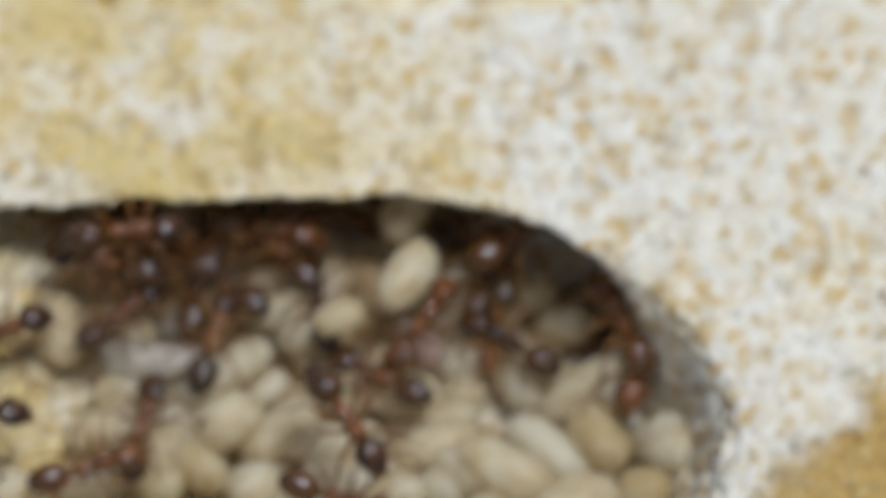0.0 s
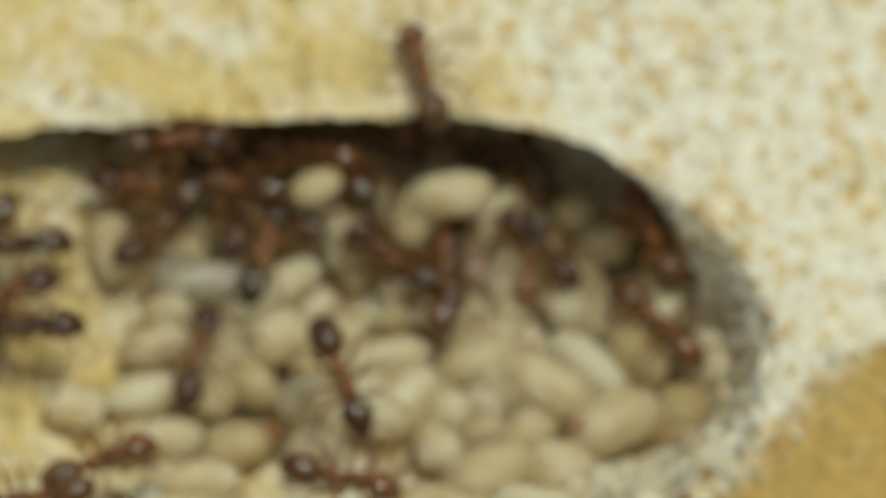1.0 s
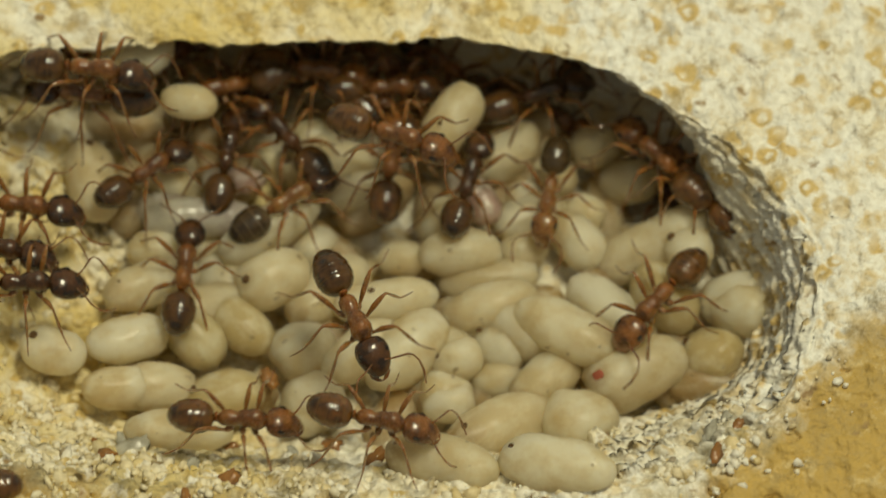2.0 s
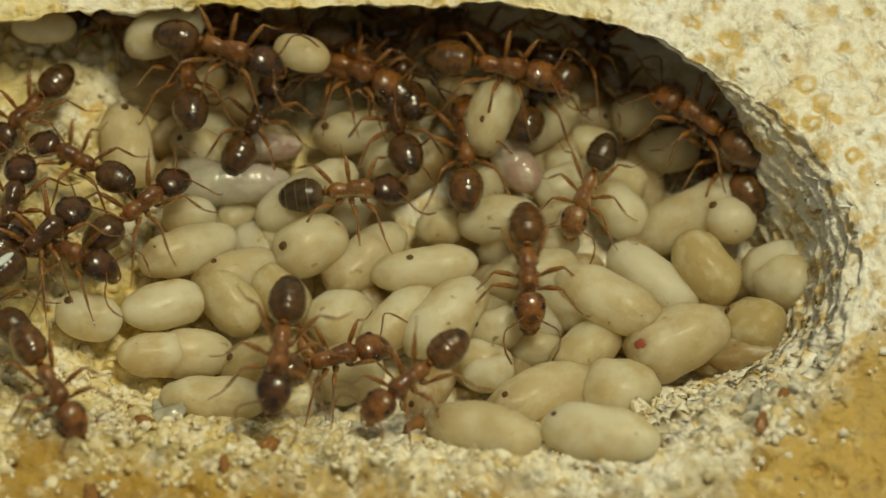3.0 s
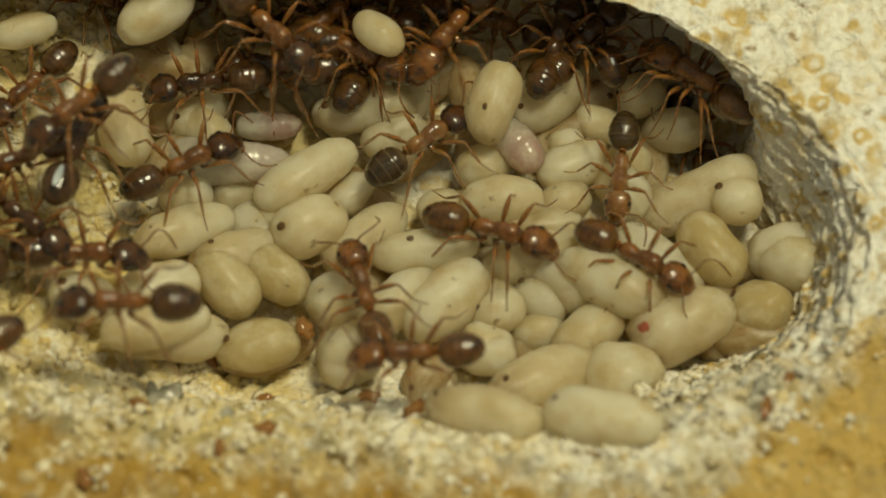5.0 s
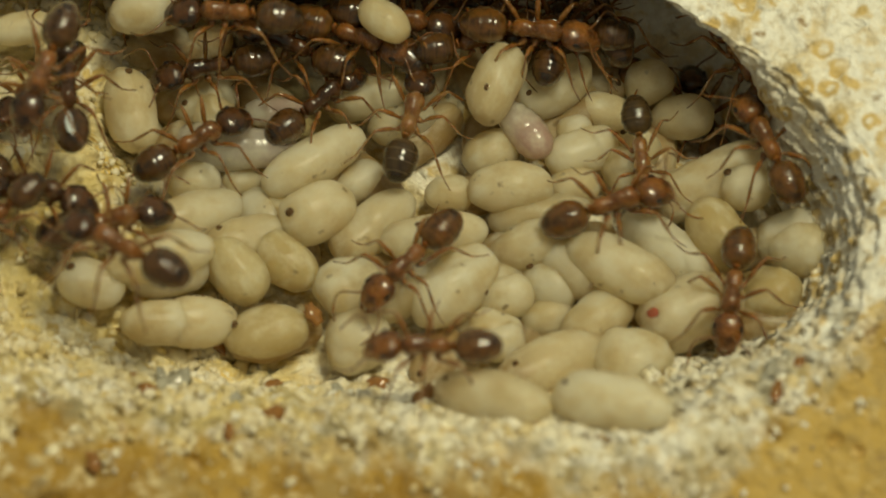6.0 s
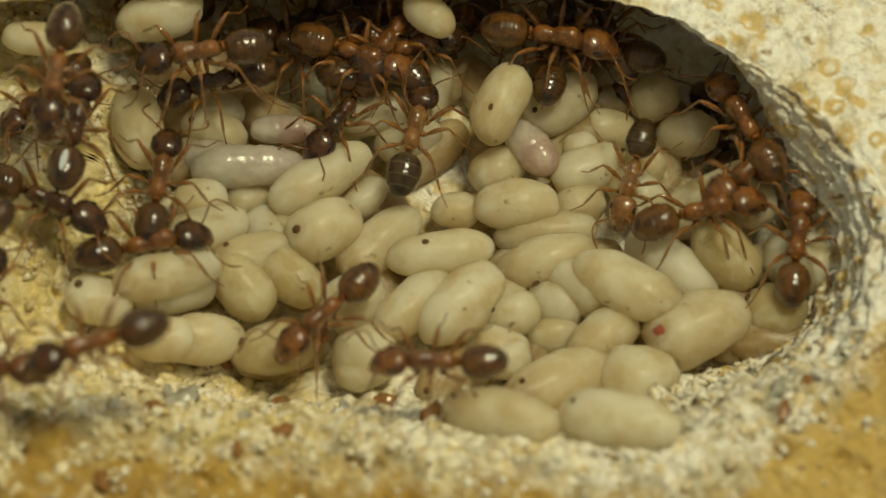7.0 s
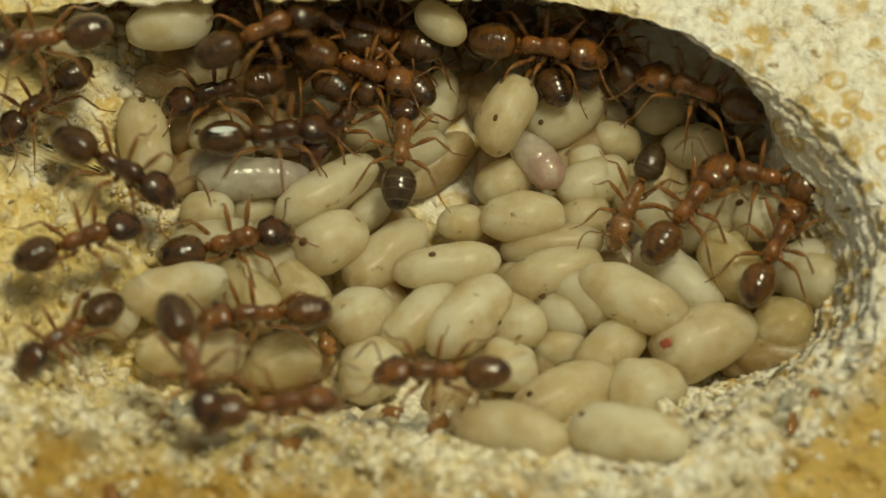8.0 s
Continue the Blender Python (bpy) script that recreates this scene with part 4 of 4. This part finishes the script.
    walk(ANTS["a5"], [(0, at(4.21, 4.28, 1.12, 75)), (0.5, at(2.57, 0.79, 1.60, 104)), (1.0, at(1.81, 1.69, 1.60, 86)), (1.5, at(1.81, 2.20, 1.60, 85)), (2.0, at(1.87, 2.16, 1.60, 74)), (3.5, at(3.07, 4.81, 1.60, 76)), (4.5, at(3.17, 4.87, 1.60, 71)), (6.0, at(3.00, 4.93, 1.60, 77)), (6.5, at(2.72, 4.82, 1.60, 81)), (7.5, at(2.79, 4.97, 1.60, 81)), (8.0, at(2.14, 5.14, 1.60, 112))])
    limbs(ANTS["a5"], 5, 1.94)
    walk(ANTS["a6"], [(0, at(4.53, 2.55, 1.26, -102)), (0.8, at(4.29, 2.23, 1.26, -102)), (1.5, at(4.53, 2.23, 1.26, -102)), (2.0, at(4.31, 2.09, 1.48, -99)), (3.5, at(4.25, 0.80, 1.50, -116)), (4.0, at(4.45, 0.71, 1.50, -103)), (4.5, at(4.76, 0.96, 1.50, -100)), (6.0, at(5.36, 1.22, 1.50, -84)), (6.5, at(5.11, 1.09, 1.50, -104)), (7.5, at(4.94, 1.01, 1.50, -105)), (8.0, at(4.87, 0.74, 1.50, -114))])
    limbs(ANTS["a6"], 6, 3.31)
    walk(ANTS["a7"], [(0, at(9.16, 1.30, 1.50, -112)), (1.0, at(8.19, -0.42, 1.70, -45)), (1.5, at(8.38, -0.41, 1.70, -59)), (2.0, at(7.54, -1.58, 1.70, -130)), (2.2, at(6.87, -1.82, 1.70, -135)), (3.5, at(0.85, -1.21, 1.70, -66)), (4.0, at(0.78, -1.09, 1.70, -75)), (4.5, at(0.93, -1.05, 1.70, -49)), (6.0, at(4.36, -0.74, 1.70, 19)), (6.5, at(6.74, -0.36, 1.70, 18)), (7.0, at(6.81, -0.36, 1.70, 15)), (7.5, at(6.55, -0.38, 1.70, 22)), (8.0, at(6.30, 0.11, 1.70, 54))])
    limbs(ANTS["a7"], 14, 4.68)
    walk(ANTS["a8"], [(0, at(-0.11, -1.93, 4.43, -58)), (1.0, at(-1.74, -3.36, 4.43, -69)), (1.5, at(-1.50, -3.07, 4.43, -64)), (2.0, at(-1.49, -3.23, 4.43, -65)), (3.5, at(-6.47, -5.89, 4.63, -132)), (4.0, at(-7.26, -4.88, 4.85, -165)), (4.5, at(-8.16, -5.48, 5.19, -167)), (6.0, at(-9.16, -3.99, 5.60, 151)), (6.5, at(-9.04, -5.27, 5.55, -165)), (7.0, at(-10.05, -7.20, 7.53, -160)), (7.5, at(-9.84, -6.83, 7.02, -155)), (8.0, at(-7.81, -6.49, 5.76, -71))])
    limbs(ANTS["a8"], 16, 6.05)
    walk(ANTS["a9"], [(0, at(-8.16, -2.96, 2.96, 18)), (1.0, at(-9.27, -6.70, 5.48, 23)), (1.5, at(-8.38, -5.78, 3.98, 18)), (2.0, at(-4.89, -6.41, 3.96, -4)), (3.5, at(-3.29, -4.35, 2.10, 27)), (4.0, at(-3.16, -4.19, 2.10, 28)), (4.5, at(-3.06, -3.51, 2.10, 95)), (4.7, at(-2.78, -3.47, 2.10, 91)), (6.0, at(-1.15, -2.57, 2.10, -134)), (6.5, at(-1.86, -2.58, 2.10, -147)), (7.0, at(-3.72, -3.67, 2.10, -136)), (7.5, at(-4.04, -4.75, 2.10, -93)), (8.0, at(-5.73, -3.44, 2.14, -177))])
    limbs(ANTS["a9"], 16, 1.14)
    walk(ANTS["a10"], [(0, at(-0.42, -3.98, 2.92, -17)), (1.0, at(-1.72, -7.32, 5.58, -13)), (1.5, at(-1.07, -6.35, 4.23, -20)), (2.0, at(-0.89, -6.85, 4.91, -12)), (3.5, at(-0.75, -5.68, 3.49, -176)), (4.5, at(-0.78, -5.53, 3.34, -176)), (6.0, at(-0.50, -6.37, 4.31, 178)), (7.5, at(-0.62, -6.05, 3.92, 178)), (8.0, at(-0.70, -5.99, 3.84, 178))])
    limbs(ANTS["a10"], 5, 2.51)
    walk(ANTS["a12"], [(0, at(-4.77, 3.72, 1.60, 76)), (0.8, at(-5.05, 3.68, 1.60, 76)), (1.5, at(-4.93, 3.56, 1.60, 76)), (2.0, at(-5.26, 3.06, 1.61, 79)), (3.5, at(-5.54, 3.09, 1.64, 58)), (4.0, at(-5.56, 3.10, 1.64, 56)), (4.5, at(-6.75, 3.51, 1.86, -175)), (6.0, at(-6.85, 3.61, 1.89, -167)), (6.5, at(-7.03, 3.47, 1.95, -162)), (7.5, at(-6.77, 3.93, 1.87, -163)), (8.0, at(-6.94, 3.80, 1.92, -163))])
    limbs(ANTS["a12"], 6, 3.88)
    walk(ANTS["a13"], [(0, at(-13.40, 2.34, 2.50, -120)), (0.8, at(-13.12, 2.38, 2.50, -120)), (1.5, at(-13.24, 2.50, 2.50, -120)), (3.5, at(-11.80, 3.32, 2.49, -133)), (4.5, at(-11.84, 3.36, 2.49, -133)), (6.0, at(-11.84, 2.80, 2.49, -134)), (8.0, at(-12.09, 3.24, 2.50, -137))])
    limbs(ANTS["a13"], 3, 5.25)
    walk(ANTS["a15"], [(0, at(-11.14, 1.41, 3.04, 28)), (1.0, at(-12.62, -0.32, 3.64, 25)), (1.5, at(-11.57, 0.26, 3.23, 31)), (2.0, at(-11.42, 0.86, 3.08, -8)), (3.5, at(-10.93, -2.50, 3.01, -23)), (4.0, at(-10.33, -2.34, 2.86, -20)), (4.5, at(-10.54, -2.59, 2.92, -13)), (6.0, at(-9.91, -1.80, 2.73, 15)), (6.5, at(-9.71, -1.82, 2.67, 15)), (7.0, at(-9.06, -1.84, 2.42, 14)), (7.5, at(-7.52, -1.40, 1.81, 18)), (8.0, at(-6.91, -0.99, 1.59, 16))])
    limbs(ANTS["a15"], 12, 0.34)
    walk(ANTS["a16"], [(0, at(-11.84, -1.65, 3.99, 7)), (0.8, at(-11.86, -1.51, 3.99, 7)), (1.5, at(-11.92, -1.57, 3.99, 7)), (2.0, at(-11.27, -1.99, 3.76, -0)), (3.5, at(-11.86, -1.63, 3.94, 67)), (4.0, at(-10.82, -0.09, 3.57, 71)), (4.5, at(-10.43, 0.28, 3.47, 64)), (6.0, at(-10.97, 1.87, 3.59, 96)), (6.5, at(-11.13, 2.13, 3.62, 95)), (7.0, at(-10.97, 1.20, 3.59, 79)), (7.5, at(-9.25, 2.10, 3.08, 52)), (8.0, at(-5.76, 2.35, 1.88, 9))])
    limbs(ANTS["a16"], 12, 1.71)
    walk(ANTS["a17"], [(0, at(2.13, 2.33, 1.60, 58)), (0.5, at(0.89, 0.54, 1.60, 59)), (1.0, at(1.45, 0.99, 1.60, 86)), (1.5, at(-1.30, 2.59, 1.60, 98)), (2.0, at(-0.41, 2.84, 1.60, 82)), (3.5, at(1.29, 1.77, 1.60, 92)), (4.0, at(2.56, 1.38, 1.60, 12)), (4.5, at(3.99, -0.21, 1.60, -2)), (6.0, at(7.98, -3.14, 1.60, -98)), (6.5, at(9.08, -2.87, 1.60, 44)), (7.0, at(9.64, -1.35, 1.60, 83)), (7.5, at(9.17, -0.51, 1.60, 74)), (8.0, at(8.81, -1.05, 1.60, 65))])
    limbs(ANTS["a17"], 12, 3.08)
    walk(ANTS["a18"], [(0, at(8.48, 2.26, 1.88, 112)), (0.8, at(8.16, 2.50, 1.88, 112)), (1.5, at(8.16, 2.26, 1.88, 112)), (2.0, at(7.67, 2.80, 1.67, 132)), (3.5, at(7.70, 2.92, 2.01, 144)), (4.0, at(7.15, 3.53, 1.80, 149)), (4.5, at(6.86, 3.80, 1.66, 150)), (6.0, at(8.44, 3.77, 1.50, 115)), (6.5, at(8.32, 2.16, 2.26, 132)), (7.5, at(7.90, 2.62, 1.76, 105)), (8.0, at(6.85, 3.83, 1.72, 159))])
    limbs(ANTS["a18"], 5, 4.45)
    walk(ANTS["a19"], [(0, at(-1.07, 3.20, 1.40, 102)), (0.8, at(-0.83, 3.52, 1.40, 102)), (1.5, at(-1.07, 3.52, 1.40, 102)), (2.0, at(-0.68, 4.96, 1.40, 129)), (3.5, at(-1.47, 5.00, 1.40, 86)), (4.5, at(-1.51, 5.05, 1.40, 66)), (6.0, at(-3.97, 2.65, 1.40, 42)), (6.5, at(-3.25, 2.96, 1.40, -121)), (7.5, at(-3.36, 3.03, 1.40, -125)), (8.0, at(-3.48, 3.20, 1.40, -129))])
    limbs(ANTS["a19"], 4, 5.82)
    walk(ANTS["a20"], [(0, at(-4.07, 4.00, 1.50, 139)), (0.8, at(-3.81, 3.68, 1.50, 139)), (1.5, at(-3.75, 3.92, 1.50, 139)), (2.0, at(-3.44, 3.71, 1.50, 129)), (3.5, at(-0.87, 3.10, 1.50, 100)), (4.0, at(-0.96, 3.81, 1.50, 104)), (4.5, at(-4.88, 4.14, 1.50, -180)), (6.0, at(-4.54, 4.42, 1.50, 155)), (7.5, at(-4.49, 4.85, 1.50, 142)), (8.0, at(-4.72, 4.93, 1.50, 137))])
    limbs(ANTS["a20"], 4, 0.91)
    walk(ANTS["a21"], [(0, at(-7.11, 4.59, 3.85, 6)), (0.8, at(-7.17, 5.01, 3.85, 6)), (1.5, at(-7.35, 4.83, 3.85, 6)), (2.0, at(-9.34, 4.53, 4.64, -8)), (3.5, at(-5.31, 4.48, 3.33, -18)), (4.5, at(-4.96, 4.70, 3.31, -7)), (6.0, at(-6.25, 4.50, 3.44, 177)), (7.5, at(-7.47, 3.47, 3.82, -139)), (8.0, at(-5.99, 4.86, 3.44, 26))])
    limbs(ANTS["a21"], 5, 2.28)
    walk(ANTS["a22"], [(0, at(5.18, 5.24, 2.06, 37)), (0.8, at(-0.15, 3.39, 4.60, 105)), (1.0, at(0.89, 6.64, 5.15, 105)), (1.2, at(1.10, 4.81, 4.60, 99)), (1.5, at(-0.71, 3.11, 4.20, -8)), (2.0, at(-0.39, 2.57, 4.20, -20)), (2.2, at(-0.09, 2.87, 4.00, -25)), (3.5, at(1.88, 4.94, 2.40, -5)), (4.5, at(-0.20, 5.38, 2.40, -161)), (6.0, at(2.11, 4.53, 2.40, -7)), (7.5, at(2.55, 5.03, 2.40, -10)), (8.0, at(2.00, 4.95, 2.40, -8))])
    limbs(ANTS["a22"], 5, 3.65)
    walk(ANTS["a23"], [(0, at(-5.85, 4.41, 2.01, 170)), (0.8, at(-5.33, 4.27, 2.01, 170)), (1.5, at(-5.45, 4.57, 2.01, 170)), (2.0, at(-5.15, 5.21, 2.00, -166)), (3.5, at(-4.41, 5.84, 2.00, 172)), (4.5, at(-4.06, 5.91, 2.00, -180)), (6.0, at(-1.71, 5.10, 2.00, -9)), (7.5, at(-2.07, 5.43, 2.00, -175)), (8.0, at(-2.47, 5.57, 2.00, 160))])
    limbs(ANTS["a23"], 5, 5.02)
    walk(ANTS["b1"], [(0, at(-7.69, 4.08, 2.64, 165)), (0.8, at(-8.03, 3.96, 2.64, 165)), (1.5, at(-7.85, 3.84, 2.64, 165)), (2.0, at(-9.19, 4.33, 3.18, 171)), (3.5, at(-6.89, 3.85, 2.37, 37)), (4.5, at(-8.97, 1.13, 4.73, -141)), (6.0, at(-11.50, 1.80, 5.50, -110)), (6.5, at(-11.16, 2.13, 5.46, -85)), (7.5, at(-11.86, 2.62, 5.52, -131)), (8.0, at(-12.03, 3.54, 5.53, -171))])
    limbs(ANTS["b1"], 4, 0.11)
    walk(ANTS["b2"], [(0, at(-13.32, -0.97, 3.63, -13)), (3.5, at(-13.04, -3.60, 3.45, 140)), (4.5, at(-12.80, -1.78, 3.35, 113)), (6.0, at(-13.31, -2.30, 3.59, 75)), (7.0, at(-13.57, -4.25, 3.83, 74)), (7.5, at(-12.91, -2.72, 3.43, 61)), (8.0, at(-11.24, -4.26, 2.81, -143))])
    limbs(ANTS["b2"], 10, 1.48)
    walk(ANTS["b3"], [(0, at(-12.79, 6.34, 2.90, 51)), (2.0, at(-12.16, -0.60, 3.27, -11)), (3.5, at(-12.69, -0.80, 3.39, 133)), (4.5, at(-12.30, -1.47, 3.30, -60)), (6.0, at(-12.00, -0.84, 3.21, -21)), (6.5, at(-12.26, -1.13, 3.31, -12)), (7.0, at(-11.92, -0.70, 3.18, -24)), (7.5, at(-11.84, 2.84, 2.90, -20)), (8.0, at(-10.12, 1.04, 2.60, -30))])
    limbs(ANTS["b3"], 8, 2.85)
    walk(ANTS["b4"], [(0, at(-11.03, -8.30, 6.37, -170)), (0.8, at(-11.11, -8.24, 6.37, -170)), (1.5, at(-11.11, -8.30, 6.37, -170)), (2.0, at(-12.65, -9.53, 6.40, 180)), (3.5, at(-10.77, -5.26, 3.68, -25)), (4.5, at(-12.25, -5.76, 4.52, -153)), (6.0, at(-14.64, -7.74, 6.40, -146)), (7.0, at(-13.47, -7.24, 6.09, -4)), (7.5, at(-10.97, -6.89, 5.41, 19)), (8.0, at(-5.58, -7.52, 4.96, 9))])
    limbs(ANTS["b4"], 12, 4.22)
    walk(ANTS["b5"], [(0, at(0.91, 0.50, 1.80, 151)), (0.5, at(1.96, -0.92, 1.80, 162)), (1.0, at(-0.18, 1.77, 1.80, 144)), (1.5, at(0.85, 4.34, 1.80, 13)), (2.0, at(-0.65, 5.24, 1.80, 4)), (3.5, at(-3.93, 4.61, 1.80, -16)), (4.5, at(-3.58, 5.42, 1.80, 19)), (6.0, at(0.56, 4.46, 1.80, 14)), (7.5, at(-2.25, 5.14, 1.80, 22)), (8.0, at(-1.91, 5.56, 1.80, 6))])
    limbs(ANTS["b5"], 4, 5.59)
    walk(ANTS["b6"], [(0, at(9.12, 2.12, 1.50, 132)), (0.8, at(8.74, 2.28, 1.50, 132)), (1.5, at(8.80, 2.04, 1.50, 132)), (3.5, at(7.81, 2.26, 1.03, 116)), (4.5, at(6.87, 4.13, 1.86, 151)), (6.0, at(9.03, 0.97, 2.08, 115)), (6.5, at(8.87, 0.37, 1.30, -66)), (7.5, at(8.46, 1.93, 2.24, 136)), (8.0, at(8.63, 1.11, 1.78, 166))])
    limbs(ANTS["b6"], 5, 0.68)
    walk(ANTS["a24"], [(0, at(4.96, 1.72, 1.57, 146)), (0.5, at(4.44, 0.00, 1.60, 166)), (1.0, at(4.52, 2.31, 1.40, 132)), (1.5, at(4.64, 5.19, 1.32, 21)), (2.0, at(3.87, 5.07, 1.59, 20)), (3.5, at(4.21, 5.61, 1.56, 69)), (4.5, at(4.15, 5.06, 1.43, 14)), (6.0, at(3.43, 5.02, 1.60, 170)), (7.5, at(4.48, 5.23, 1.32, 151)), (8.0, at(3.72, 5.71, 1.60, 79))])
    limbs(ANTS["a24"], 5, 2.05)
    walk(ANTS["n1"], [(0, at(-9.60, 6.95, 1.43, 165)), (1.2, at(-9.29, 6.87, 1.43, 176)), (2.4, at(-9.31, 6.67, 1.43, 178)), (3.6, at(-9.63, 6.50, 1.43, 169)), (4.8, at(-9.92, 6.46, 1.43, 156)), (6, at(-9.87, 6.58, 1.43, 151)), (7, at(-9.59, 6.75, 1.43, 156)), (8, at(-9.32, 6.89, 1.43, 167))])
    limbs(ANTS["n1"], 7, 0.00)
    walk(ANTS["n2"], [(0, at(-6.70, 7.17, 0.43, 37)), (1.2, at(-7.01, 6.97, 0.43, 38)), (2.4, at(-7.31, 6.85, 0.43, 28)), (3.6, at(-7.28, 6.91, 0.43, 16)), (4.8, at(-6.95, 7.09, 0.43, 11)), (6, at(-6.67, 7.28, 0.43, 18)), (7, at(-6.70, 7.35, 0.43, 29)), (8, at(-6.96, 7.30, 0.43, 38))])
    limbs(ANTS["n2"], 7, 1.90)
    walk(ANTS["n3"], [(0, at(-4.51, 6.29, 0.05, 213)), (1.2, at(-4.50, 6.26, 0.05, 203)), (2.4, at(-4.17, 6.40, 0.05, 190)), (3.6, at(-3.88, 6.60, 0.05, 186)), (4.8, at(-3.92, 6.74, 0.05, 194)), (6, at(-4.26, 6.72, 0.05, 207)), (7, at(-4.51, 6.59, 0.05, 214)), (8, at(-4.52, 6.42, 0.05, 212))])
    limbs(ANTS["n3"], 7, 3.80)
    walk(ANTS["n4"], [(0, at(-1.19, 6.82, 0.05, -13)), (1.2, at(-0.89, 7.01, 0.05, -25)), (2.4, at(-0.91, 7.19, 0.05, -29)), (3.6, at(-1.24, 7.25, 0.05, -20)), (4.8, at(-1.53, 7.14, 0.05, -8)), (6, at(-1.47, 6.94, 0.05, -1)), (7, at(-1.19, 6.80, 0.05, -5)), (8, at(-0.92, 6.75, 0.05, -15))])
    limbs(ANTS["n4"], 7, 5.70)
    walk(ANTS["n5"], [(0, at(1.90, 6.62, 0.05, 139)), (1.2, at(1.58, 6.74, 0.05, 136)), (2.4, at(1.28, 6.71, 0.05, 145)), (3.6, at(1.32, 6.53, 0.05, 158)), (4.8, at(1.65, 6.34, 0.05, 164)), (6, at(1.93, 6.25, 0.05, 158)), (7, at(1.90, 6.30, 0.05, 148)), (8, at(1.64, 6.45, 0.05, 138))])
    limbs(ANTS["n5"], 7, 1.32)
    walk(ANTS["n6"], [(0, at(3.99, 5.64, -0.18, -48)), (1.2, at(4.01, 5.52, -0.18, -39)), (2.4, at(4.33, 5.32, -0.18, -27)), (3.6, at(4.62, 5.17, -0.18, -21)), (4.8, at(4.57, 5.17, -0.18, -27)), (6, at(4.23, 5.33, -0.18, -40)), (7, at(3.99, 5.50, -0.18, -48)), (8, at(3.98, 5.62, -0.18, -48))])
    limbs(ANTS["n6"], 7, 3.22)
    walk(ANTS["n7"], [(0, at(7.61, 3.41, -1.49, 116)), (1.2, at(7.91, 3.22, -1.49, 129)), (2.4, at(7.88, 3.15, -1.49, 134)), (3.6, at(7.55, 3.24, -1.49, 127)), (4.8, at(7.27, 3.44, -1.49, 114)), (6, at(7.34, 3.61, -1.49, 106)), (7, at(7.62, 3.65, -1.49, 108)), (8, at(7.88, 3.57, -1.49, 118))])
    limbs(ANTS["n7"], 7, 5.12)


motions()
